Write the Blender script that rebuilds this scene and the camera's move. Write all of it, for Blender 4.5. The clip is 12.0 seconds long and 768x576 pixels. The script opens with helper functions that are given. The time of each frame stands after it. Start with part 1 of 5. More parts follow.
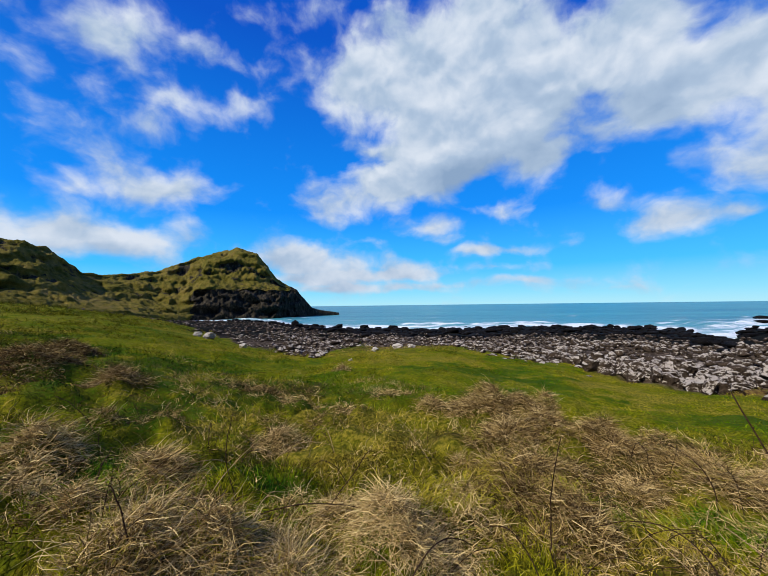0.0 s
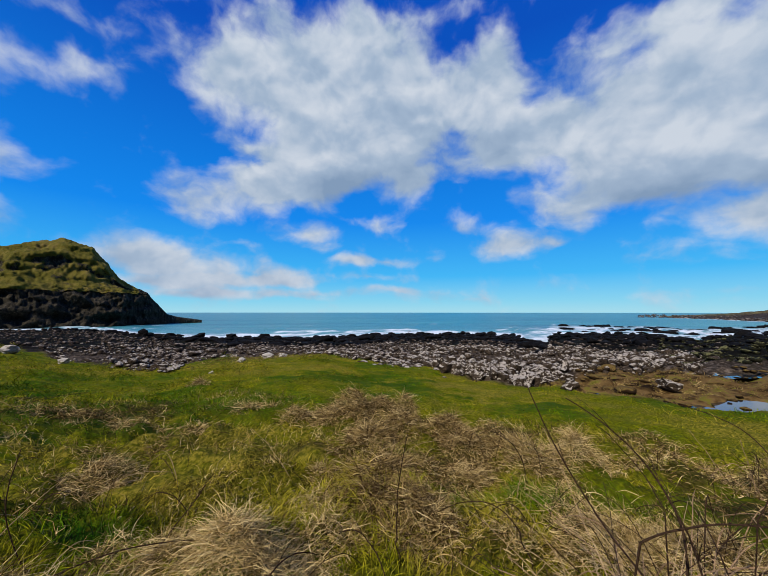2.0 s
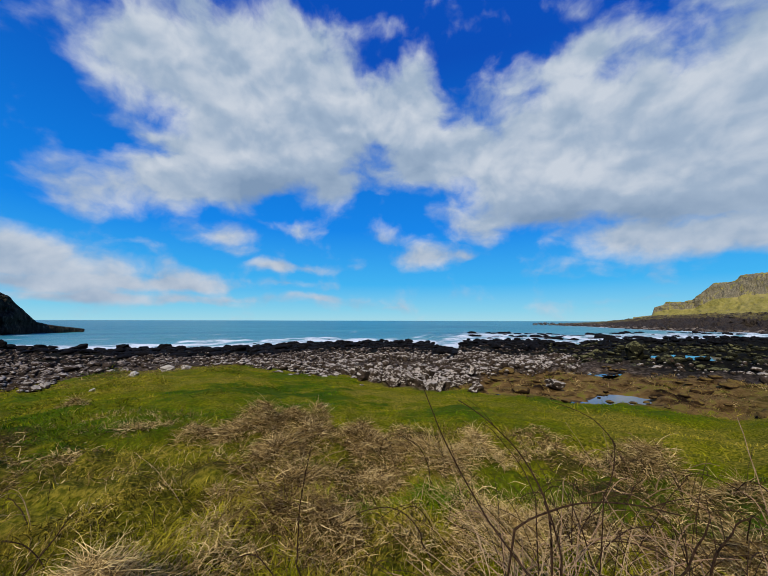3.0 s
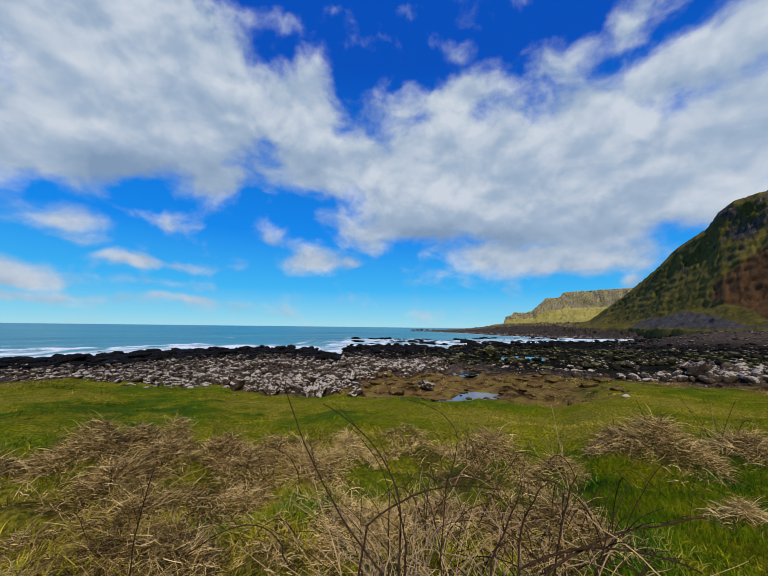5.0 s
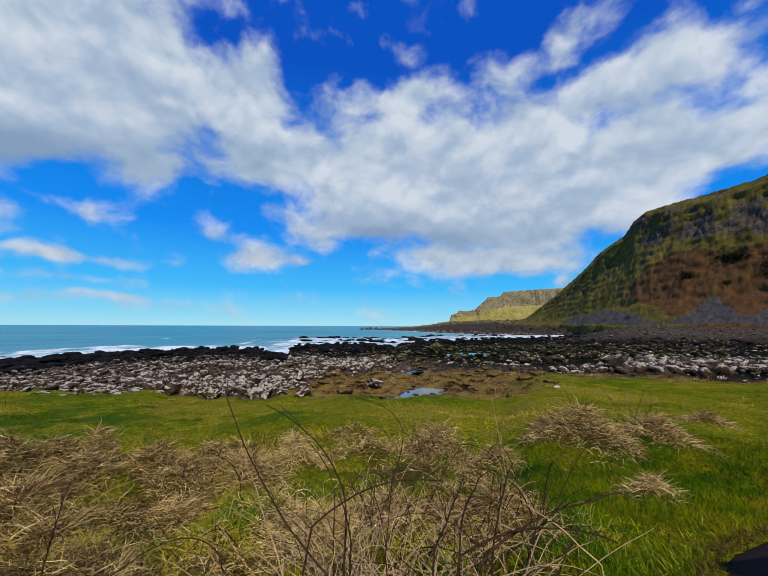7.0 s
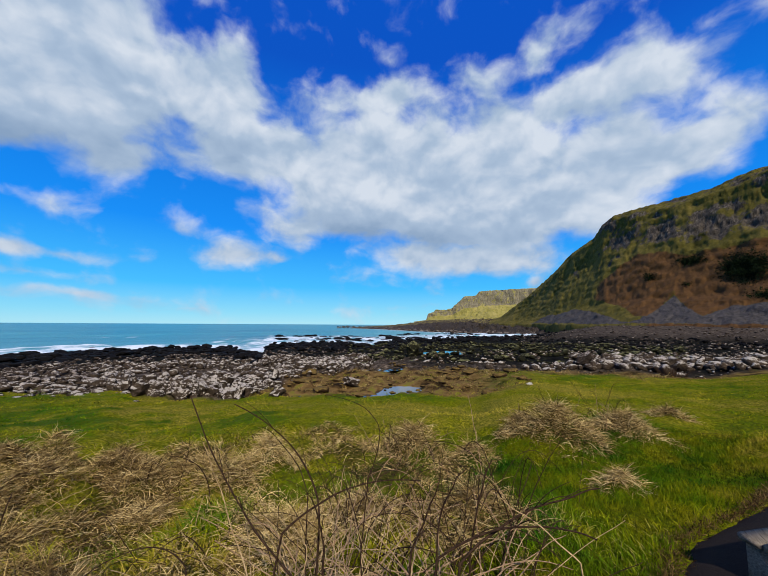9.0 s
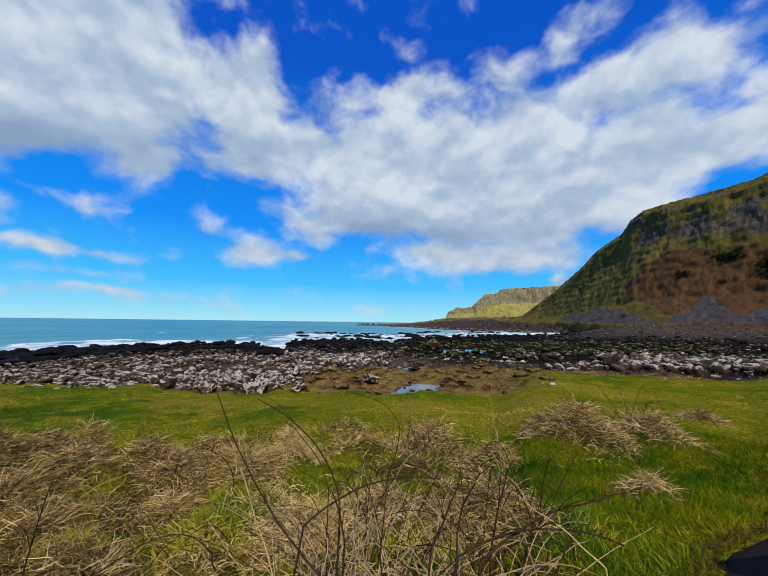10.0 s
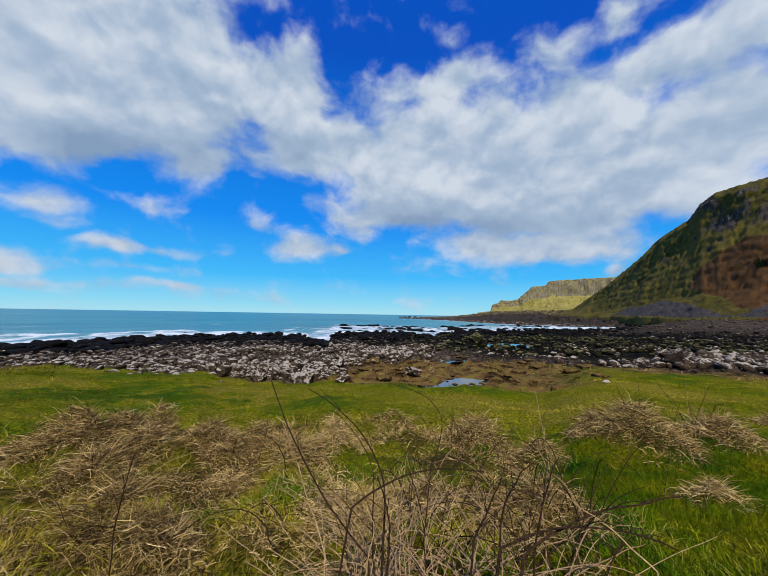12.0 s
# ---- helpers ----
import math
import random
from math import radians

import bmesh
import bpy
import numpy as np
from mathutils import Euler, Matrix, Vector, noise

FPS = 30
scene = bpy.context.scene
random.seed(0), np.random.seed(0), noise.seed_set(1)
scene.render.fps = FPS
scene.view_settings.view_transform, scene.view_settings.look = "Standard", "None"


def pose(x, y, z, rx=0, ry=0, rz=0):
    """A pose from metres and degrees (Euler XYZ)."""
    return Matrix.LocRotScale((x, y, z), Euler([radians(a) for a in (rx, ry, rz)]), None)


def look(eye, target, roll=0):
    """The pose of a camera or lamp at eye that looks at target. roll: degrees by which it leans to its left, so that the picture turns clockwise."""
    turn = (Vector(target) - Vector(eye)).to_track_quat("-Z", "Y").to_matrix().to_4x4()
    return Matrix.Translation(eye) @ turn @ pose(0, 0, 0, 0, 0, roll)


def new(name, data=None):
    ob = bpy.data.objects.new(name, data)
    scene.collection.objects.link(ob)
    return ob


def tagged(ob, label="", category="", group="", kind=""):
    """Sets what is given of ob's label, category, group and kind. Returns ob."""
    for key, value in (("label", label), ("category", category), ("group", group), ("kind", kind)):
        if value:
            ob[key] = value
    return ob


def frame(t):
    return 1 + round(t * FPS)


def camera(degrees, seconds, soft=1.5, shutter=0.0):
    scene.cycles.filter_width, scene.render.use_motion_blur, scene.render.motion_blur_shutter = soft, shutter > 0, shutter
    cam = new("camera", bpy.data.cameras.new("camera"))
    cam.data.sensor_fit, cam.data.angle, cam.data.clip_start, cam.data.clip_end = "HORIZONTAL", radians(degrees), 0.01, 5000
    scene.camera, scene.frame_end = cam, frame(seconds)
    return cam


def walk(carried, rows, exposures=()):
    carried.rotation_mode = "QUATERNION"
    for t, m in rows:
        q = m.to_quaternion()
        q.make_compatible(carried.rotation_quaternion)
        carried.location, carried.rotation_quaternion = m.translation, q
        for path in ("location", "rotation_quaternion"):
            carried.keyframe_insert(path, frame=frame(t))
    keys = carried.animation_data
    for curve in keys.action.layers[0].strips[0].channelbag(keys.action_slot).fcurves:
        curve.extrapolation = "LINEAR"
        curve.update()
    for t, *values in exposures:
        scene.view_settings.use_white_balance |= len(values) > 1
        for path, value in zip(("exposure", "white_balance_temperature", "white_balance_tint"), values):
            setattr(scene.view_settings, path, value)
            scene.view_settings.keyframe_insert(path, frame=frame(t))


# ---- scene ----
cam = camera(95.35, 12.0, soft=0.75)
EYE = 6.5  # height of the first eye over the sea
ROWS = [
    (0.0, 0.000, 0.000, 0.000, 0.00, 2.77, 0.70),
    (0.5, 0.009, 0.006, -0.004, -3.00, 2.66, 0.67),
    (1.0, 0.043, 0.010, -0.013, -7.37, 2.78, 0.45),
    (1.5, 0.086, 0.009, -0.014, -13.42, 3.28, 0.18),
    (2.0, 0.131, 0.004, -0.013, -20.08, 3.95, -0.03),
    (2.5, 0.175, -0.008, -0.013, -26.79, 4.70, -0.12),
    (3.0, 0.227, -0.028, -0.016, -33.03, 5.27, -0.15),
    (3.5, 0.256, -0.049, -0.015, -38.65, 5.69, -0.29),
    (5.5, 0.322, -0.090, -0.037, -54.55, 6.38, -0.60),
    (6.0, 0.325, -0.089, -0.038, -56.78, 6.35, -0.40),
    (6.5, 0.328, -0.088, -0.038, -58.37, 6.23, -0.36),
    (7.0, 0.331, -0.088, -0.040, -59.86, 6.15, -0.23),
    (7.5, 0.335, -0.086, -0.041, -61.50, 6.09, -0.28),
    (8.5, 0.380, -0.062, -0.055, -63.80, 5.98, -0.37),
    (9.5, 0.406, -0.047, -0.062, -62.45, 5.78, -0.47),
    (10.0, 0.395, -0.051, -0.059, -60.36, 5.52, -0.74),
    (10.5, 0.394, -0.053, -0.059, -58.27, 5.29, -0.92),
    (11.0, 0.386, -0.057, -0.056, -56.40, 4.89, -1.32),
    (11.5, 0.365, -0.066, -0.051, -54.82, 4.49, -1.37),
    (12.0, 0.349, -0.075, -0.048, -53.53, 4.27, -0.96),
]
walk(cam, [(t, pose(x, y, EYE + z, 90 + pitch, roll, yaw)) for t, x, y, z, yaw, pitch, roll in ROWS],
     ((0.0, 0.12), (1.0, 0.10), (2.5, -0.17), (3.5, -0.17), (6.5, -0.07), (9.5, 0.04), (12.0, -0.05)))

# ---- sky, clouds and sun ----
SUN_AZIMUTH, SUN_HEIGHT = 233.0, 41.0  # degrees, clockwise from the sea view (+y)
world = bpy.data.worlds.new("sky")
scene.world = world
world.use_nodes = True
WT = world.node_tree
WT.nodes.clear()


def wnode(kind, **settings):
    n = WT.nodes.new(kind)
    for key, value in settings.items():
        setattr(n, key, value)
    return n


def wmath(op, a, b=None, clamp=False):
    n = wnode("ShaderNodeMath", operation=op, use_clamp=clamp)
    for i, v in enumerate((a, b)):
        if v is None:
            continue
        if isinstance(v, (int, float)):
            n.inputs[i].default_value = v
        else:
            WT.links.new(v, n.inputs[i])
    return n.outputs[0]


def wnoise(vector, scale, detail, rough=0.55):
    n = wnode("ShaderNodeTexNoise")
    n.inputs["Scale"].default_value, n.inputs["Detail"].default_value, n.inputs["Roughness"].default_value = scale, detail, rough
    WT.links.new(vector, n.inputs["Vector"])
    return n


coord = wnode("ShaderNodeTexCoord")
split = wnode("ShaderNodeSeparateXYZ")
WT.links.new(coord.outputs["Generated"], split.inputs[0])
az = wmath("MULTIPLY", wmath("ARCTAN2", split.outputs[0], split.outputs[1]), 180 / math.pi)
el = wmath("MULTIPLY", wmath("ARCSINE", split.outputs[2]), 180 / math.pi)
flat = wnode("ShaderNodeCombineXYZ")
WT.links.new(az, flat.inputs[0])
WT.links.new(el, flat.inputs[1])
# a stretched copy of the direction, so that far clouds come out flat and long
wide = wnode("ShaderNodeMapping")
wide.inputs["Scale"].default_value = (0.09, 0.12, 1.0)
WT.links.new(flat.outputs[0], wide.inputs[0])
warp = wnoise(wide.outputs[0], 1.0, 5.0, 0.5)
shift = wnode("ShaderNodeVectorMath", operation="SUBTRACT")
WT.links.new(warp.outputs["Color"], shift.inputs[0])
shift.inputs[1].default_value = (0.5, 0.5, 0.5)
scaled = wnode("ShaderNodeVectorMath", operation="MULTIPLY")
WT.links.new(shift.outputs[0], scaled.inputs[0])
scaled.inputs[1].default_value = (6.0, 4.5, 0.0)
bent = wnode("ShaderNodeVectorMath", operation="ADD")
WT.links.new(flat.outputs[0], bent.inputs[0])
WT.links.new(scaled.outputs[0], bent.inputs[1])
CLOUDS, UNDERSIDES = [], []


def bank(azimuth, height, half_width, half_height, turn, thick):
    m = wnode("ShaderNodeMapping", vector_type="TEXTURE")
    m.inputs["Location"].default_value = (azimuth, height, 0)
    m.inputs["Rotation"].default_value = (0, 0, radians(turn))
    m.inputs["Scale"].default_value = (half_width * 1.35, half_height * 1.35, 1)
    WT.links.new(bent.outputs[0], m.inputs[0])
    g = wnode("ShaderNodeTexGradient", gradient_type="SPHERICAL")
    WT.links.new(m.outputs[0], g.inputs[0])
    return wmath("MULTIPLY", g.outputs["Fac"], thick * 0.92)


def cloud(azimuth, height, half_width, half_height, turn, thick):
    """One bank of cloud, in degrees of the sky."""
    CLOUDS.append(bank(azimuth, height, half_width, half_height, turn, thick))


def shadow_side(azimuth, height, half_width, half_height, turn, thick):
    """The grey underside of a bank."""
    UNDERSIDES.append(bank(azimuth, height, half_width, half_height, turn, thick))


cloud(-40.5, 32.2, 9.8, 4.4, 20, 0.85)
cloud(-30.5, 27.6, 9.9, 2.6, 8, 0.75)
cloud(-34.5, 23.4, 3.8, 1.7, -2, 0.75)
cloud(-20.4, 29.5, 5.0, 1.8, 0, 0.50)
cloud(-38.7, 18.4, 5.8, 3.6, -18, 0.80)
cloud(-32.7, 15.9, 8.7, 2.9, 5, 1.00)
cloud(-43.2, 14.5, 2.7, 2.2, 12, 0.60)
cloud(-44.0, 9.3, 8.1, 3.4, 1, 1.05)
cloud(-34.2, 9.2, 9.4, 3.3, -1, 0.90)
cloud(-13.7, 7.4, 8.3, 2.6, 1, 1.00)
cloud(-5.9, 5.7, 13.3, 3.0, -3, 0.90)
cloud(6.2, 6.1, 6.3, 1.3, 4, 0.60)
cloud(-27.4, 33.6, 8.0, 2.0, -4, 0.40)
cloud(-5.0, 16.8, 9.6, 3.4, 10, 1.00)
cloud(5.7, 21.8, 10.2, 5.1, 15, 1.20)
cloud(10.0, 33.8, 17.5, 7.1, 6, 1.10)
cloud(-4.8, 32.5, 8.6, 5.0, -14, 0.90)
cloud(-6.4, 40.1, 13.0, 2.5, 3, 0.55)
cloud(-3.3, 24.7, 5.7, 1.4, -6, 0.70)
cloud(7.1, 12.6, 5.6, 2.0, -2, 0.85)
cloud(-3.4, 10.2, 4.8, 1.3, -0, 0.40)
cloud(-7.5, 3.1, 13.2, 0.8, -0, 0.50)
cloud(13.3, 28.7, 10.3, 5.8, 18, 1.30)
cloud(19.8, 24.4, 12.9, 5.3, 7, 1.25)
cloud(8.8, 22.1, 9.8, 4.1, 11, 1.10)
cloud(8.4, 34.8, 11.6, 6.2, 16, 1.10)
cloud(16.3, 37.5, 9.0, 6.1, 5, 1.10)
cloud(23.0, 31.3, 10.7, 5.1, 2, 1.15)
cloud(33.1, 33.7, 9.0, 4.6, -14, 1.10)
cloud(39.7, 34.4, 4.7, 3.7, -28, 0.90)
cloud(39.8, 38.9, 2.9, 2.4, -38, 0.50)
cloud(34.0, 42.0, 5.8, 1.3, 3, 0.40)
cloud(26.3, 41.7, 5.1, 1.5, 0, 0.35)
cloud(37.9, 24.2, 7.1, 4.2, 5, 1.10)
cloud(42.7, 27.8, 8.5, 4.6, -6, 1.20)
cloud(19.1, 14.6, 4.8, 2.0, 2, 0.85)
cloud(32.1, 13.3, 6.4, 1.6, -6, 0.50)
cloud(24.8, 20.2, 4.9, 2.1, 10, 0.80)
cloud(40.8, 9.9, 5.7, 2.2, 3, 1.15)
cloud(46.7, 10.0, 2.9, 1.0, -3, 0.50)
cloud(20.0, 8.3, 7.9, 1.0, -2, 0.70)
cloud(9.5, 10.0, 2.6, 1.0, 3, 0.70)
cloud(13.8, 3.6, 11.3, 0.6, 1, 0.40)
cloud(62.1, 28.9, 14.7, 6.1, 2, 1.35)
cloud(66.4, 35.1, 6.3, 2.5, 15, 0.80)
cloud(59.6, 34.5, 6.8, 2.3, 6, 0.80)
cloud(56.3, 21.8, 17.7, 5.6, -4, 1.30)
cloud(68.5, 17.8, 17.8, 5.6, -7, 1.35)
cloud(77.8, 20.6, 14.4, 6.3, -6, 1.30)
cloud(80.2, 27.1, 10.5, 4.6, -0, 1.25)
cloud(83.9, 29.5, 4.8, 3.3, -12, 0.90)
cloud(92.8, 23.7, 10.7, 5.0, -9, 1.30)
cloud(100.3, 22.1, 6.2, 4.2, 0, 1.20)
cloud(106.0, 20.5, 5.0, 3.2, 5, 1.0)
cloud(111.0, 24.0, 5.0, 3.0, 0, 0.9)
cloud(87.7, 16.5, 11.1, 4.7, -8, 1.20)
cloud(97.1, 16.6, 6.0, 3.5, -12, 1.10)
cloud(69.2, 10.8, 9.3, 2.0, -5, 1.20)
cloud(82.9, 10.2, 8.5, 2.0, -2, 1.25)
cloud(49.8, 16.0, 8.0, 3.3, -7, 1.00)
cloud(78.4, 36.0, 5.7, 2.7, 5, 0.75)
cloud(89.0, 37.7, 6.0, 3.0, 9, 0.95)
cloud(97.1, 30.3, 8.5, 3.4, -10, 0.95)
cloud(102.2, 33.2, 7.5, 3.6, -4, 1.05)
cloud(106.5, 29.6, 6.0, 3.4, -25, 1.0)
cloud(90.4, 30.9, 8.4, 2.6, -7, 0.85)
cloud(54.8, 7.0, 3.2, 0.8, 1, 0.35)
cloud(66.8, 2.8, 6.2, 0.5, -0, 0.50)
cloud(86.6, 6.4, 1.5, 0.8, -3, 0.60)

for azimuth, height, half_width, thick in ((-14, 4.4, 11, 0.7), (2, 4.9, 9, 0.6), (4, 2.6, 16, 0.55), (17, 5.6, 9, 0.5), (22, 3.4, 13, 0.55), (33, 2.3, 10, 0.4), (14, 8.0, 6, 0.45), (62, 1.9, 8, 0.35)):
    cloud(azimuth, height, half_width, 0.75, 0, thick)
cloud(76.0, 13.4, 12.0, 2.4, -4, 0.90)
# the sky goes on in the same way to the sides, overhead and behind
for k in range(9):
    cloud(128 + k * 21 + random.uniform(-4, 4), random.uniform(6, 40), random.uniform(8, 15), random.uniform(3, 9), random.uniform(-20, 20), random.uniform(0.6, 1.2))
for k in range(4):
    cloud(-150 + 90 * k, random.uniform(50, 75), random.uniform(15, 26), random.uniform(5, 9), 0, random.uniform(0.6, 1.1))
shadow_side(29.2, 23.4, 10.6, 3.3, 6, 0.80)
shadow_side(12.4, 19.1, 6.3, 3.2, 17, 0.60)
shadow_side(64.5, 14.9, 17.3, 3.1, -6, 1.00)
shadow_side(87.6, 15.8, 9.8, 3.3, -8, 0.60)
shadow_side(43.1, 25.5, 11.1, 2.8, 14, 0.40)
shadow_side(15.0, 19.8, 13.3, 2.6, 6, 0.50)
shadow_side(14.3, 20.5, 9.6, 2.9, 13, 0.60)
shadow_side(21.2, 26.3, 4.3, 3.7, -9, 0.30)
mass, under = CLOUDS[0], UNDERSIDES[0]
for c in CLOUDS[1:]:
    mass = wmath("ADD", mass, c)
for c in UNDERSIDES[1:]:
    under = wmath("ADD", under, c)
fine_map = wnode("ShaderNodeMapping")
fine_map.inputs["Scale"].default_value = (0.17, 0.22, 1.0)
WT.links.new(bent.outputs[0], fine_map.inputs[0])
fine = wnoise(fine_map.outputs[0], 0.85, 7.0, 0.52)
body = wmath("ADD", mass, wmath("MULTIPLY", wmath("SUBTRACT", fine.outputs["Fac"], 0.5), 2.3))
cover = wnode("ShaderNodeMapRange", interpolation_type="SMOOTHSTEP")
cover.inputs["From Min"].default_value, cover.inputs["From Max"].default_value = 0.05, 1.02
WT.links.new(body, cover.inputs["Value"])
# the same billows a little higher up: where they are thinner than below, the cloud's top catches the sun
above_map = wnode("ShaderNodeMapping")
above_map.inputs["Scale"].default_value = (0.17, 0.22, 1.0)
above_map.inputs["Location"].default_value = (0.0, 0.30, 0.0)
WT.links.new(bent.outputs[0], above_map.inputs[0])
above = wnoise(above_map.outputs[0], 0.85, 3.0, 0.45)
lit = wmath("SUBTRACT", fine.outputs["Fac"], above.outputs["Fac"])
shade = wnoise(wide.outputs[0], 1.3, 3.0, 0.5)
level = wmath("ADD", wmath("MULTIPLY", lit, 1.3), wmath("MULTIPLY", wmath("SUBTRACT", shade.outputs["Fac"], 0.5), -1.0))
level = wmath("SUBTRACT", wmath("ADD", level, 0.76), wmath("MULTIPLY", under, 0.62))
tone = wnode("ShaderNodeValToRGB")
tone.color_ramp.elements[0].position, tone.color_ramp.elements[0].color = 0.05, (3.2, 4.7, 7.0, 1)
tone.color_ramp.elements[1].position, tone.color_ramp.elements[1].color = 1.0, (8.6, 9.5, 10.8, 1)
mid = tone.color_ramp.elements.new(0.6)
mid.color = (5.2, 6.7, 8.8, 1)
WT.links.new(level, tone.inputs[0])
sky = wnode("ShaderNodeTexSky", sky_type="NISHITA", sun_disc=False)
sky.sun_elevation, sky.sun_rotation = radians(SUN_HEIGHT), radians(SUN_AZIMUTH)
sky.air_density, sky.dust_density, sky.ozone_density = 1.0, 0.3, 3.0
# the clear spring air of this coast: a strong blue overhead, pale cyan over the sea
air = wnode("ShaderNodeValToRGB")
for p, c in ((0.03, (3.3, 9.4, 12.8)), (0.10, (0.6, 6.8, 13.6)), (0.25, (0.0, 3.6, 12.7))):
    air.color_ramp.elements.new(p).color = (*c, 1)
air.color_ramp.elements[0].color = (5.3, 10.4, 12.4, 1)
air.color_ramp.elements[-1].position, air.color_ramp.elements[-1].color = 0.62, (0.0, 1.15, 7.6, 1)
WT.links.new(split.outputs[2], air.inputs[0])
rich = wnode("ShaderNodeMix", data_type="RGBA")
rich.inputs[0].default_value = 0.93
WT.links.new(sky.outputs[0], rich.inputs[6])
WT.links.new(air.outputs[0], rich.inputs[7])
blend = wnode("ShaderNodeMix", data_type="RGBA")
WT.links.new(cover.outputs[0], blend.inputs[0])
WT.links.new(rich.outputs[2], blend.inputs[6])
WT.links.new(tone.outputs[0], blend.inputs[7])
back = wnode("ShaderNodeBackground")
back.inputs["Strength"].default_value = 0.075
WT.links.new(blend.outputs[2], back.inputs["Color"])
out = wnode("ShaderNodeOutputWorld")
WT.links.new(back.outputs[0], out.inputs[0])

sun = bpy.data.lights.new("sun", "SUN")
sun.energy, sun.angle, sun.color = 5.0, radians(0.6), (1.0, 0.91, 0.76)
sun_ob = new("sun", sun)
sun_ob.matrix_world = look((40 * math.sin(radians(SUN_AZIMUTH)), 40 * math.cos(radians(SUN_AZIMUTH)), 40 * math.tan(radians(SUN_HEIGHT))), (0, 0, 0))
scene.view_settings.exposure = 0.0

# ---- materials ----


class Mat:
    """A small helper to wire a principled material."""

    def __init__(self, name):
        self.m = bpy.data.materials.new(name)
        self.m.use_nodes = True
        self.t = self.m.node_tree
        self.b = self.t.nodes["Principled BSDF"]
        self.pos = self.t.nodes.new("ShaderNodeNewGeometry").outputs["Position"]

    def put(self, value, socket):
        if isinstance(value, (int, float, tuple)):
            socket.default_value = value if not isinstance(value, tuple) or len(value) == 4 or socket.type == "VECTOR" else (*value, 1)
        else:
            self.t.links.new(value, socket)

    def noise(self, scale, detail=4, rough=0.55, stretch=None, vector=None):
        v = vector or self.pos
        if stretch:
            mp = self.t.nodes.new("ShaderNodeMapping")
            mp.inputs["Scale"].default_value = stretch
            self.t.links.new(v, mp.inputs[0])
            v = mp.outputs[0]
        n = self.t.nodes.new("ShaderNodeTexNoise")
        n.inputs["Scale"].default_value, n.inputs["Detail"].default_value, n.inputs["Roughness"].default_value = scale, detail, rough
        self.t.links.new(v, n.inputs["Vector"])
        return n.outputs["Fac"]

    def voronoi(self, scale, feature="F1", stretch=None):
        v = self.pos
        if stretch:
            mp = self.t.nodes.new("ShaderNodeMapping")
            mp.inputs["Scale"].default_value = stretch
            self.t.links.new(v, mp.inputs[0])
            v = mp.outputs[0]
        n = self.t.nodes.new("ShaderNodeTexVoronoi")
        n.feature = feature
        n.inputs["Scale"].default_value = scale
        self.t.links.new(v, n.inputs["Vector"])
        return n.outputs["Distance"]

    def attr(self, name):
        n = self.t.nodes.new("ShaderNodeAttribute")
        n.attribute_name = name
        return n.outputs["Fac"]

    def math(self, op, a, b=0.0, clamp=False):
        n = self.t.nodes.new("ShaderNodeMath")
        n.operation, n.use_clamp = op, clamp
        self.put(a, n.inputs[0])
        self.put(b, n.inputs[1])
        return n.outputs[0]

    def step(self, value, low, high):
        n = self.t.nodes.new("ShaderNodeMapRange")
        n.interpolation_type = "SMOOTHSTEP"
        self.put(value, n.inputs["Value"])
        self.put(low, n.inputs["From Min"])
        self.put(high, n.inputs["From Max"])
        return n.outputs[0]

    def ramp(self, value, *stops):
        n = self.t.nodes.new("ShaderNodeValToRGB")
        e = n.color_ramp.elements
        e[0].position, e[0].color = stops[0][0], (*stops[0][1], 1)
        e[1].position, e[1].color = stops[-1][0], (*stops[-1][1], 1)
        for p, c in stops[1:-1]:
            e.new(p).color = (*c, 1)
        self.put(value, n.inputs[0])
        return n.outputs[0]

    def mix(self, fac, a, b):
        n = self.t.nodes.new("ShaderNodeMix")
        n.data_type = "RGBA"
        self.put(fac, n.inputs[0])
        self.put(a, n.inputs[6])
        self.put(b, n.inputs[7])
        return n.outputs[2]

    def up(self):
        g = self.t.nodes.new("ShaderNodeNewGeometry")
        s = self.t.nodes.new("ShaderNodeSeparateXYZ")
        self.t.links.new(g.outputs["Normal"], s.inputs[0])
        return s.outputs[2]

    def height(self):
        s = self.t.nodes.new("ShaderNodeSeparateXYZ")
        self.t.links.new(self.pos, s.inputs[0])
        return s.outputs[2]

    def done(self, color, rough=0.9, bump=None, strength=0.5, distance=0.02, spec=0.3):
        self.put(color, self.b.inputs["Base Color"])
        self.put(rough, self.b.inputs["Roughness"])
        self.b.inputs["Specular IOR Level"].default_value = spec
        if bump is not None:
            n = self.t.nodes.new("ShaderNodeBump")
            n.inputs["Strength"].default_value, n.inputs["Distance"].default_value = strength, distance
            self.put(bump, n.inputs["Height"])
            self.t.links.new(n.outputs[0], self.b.inputs["Normal"])
        return self.m


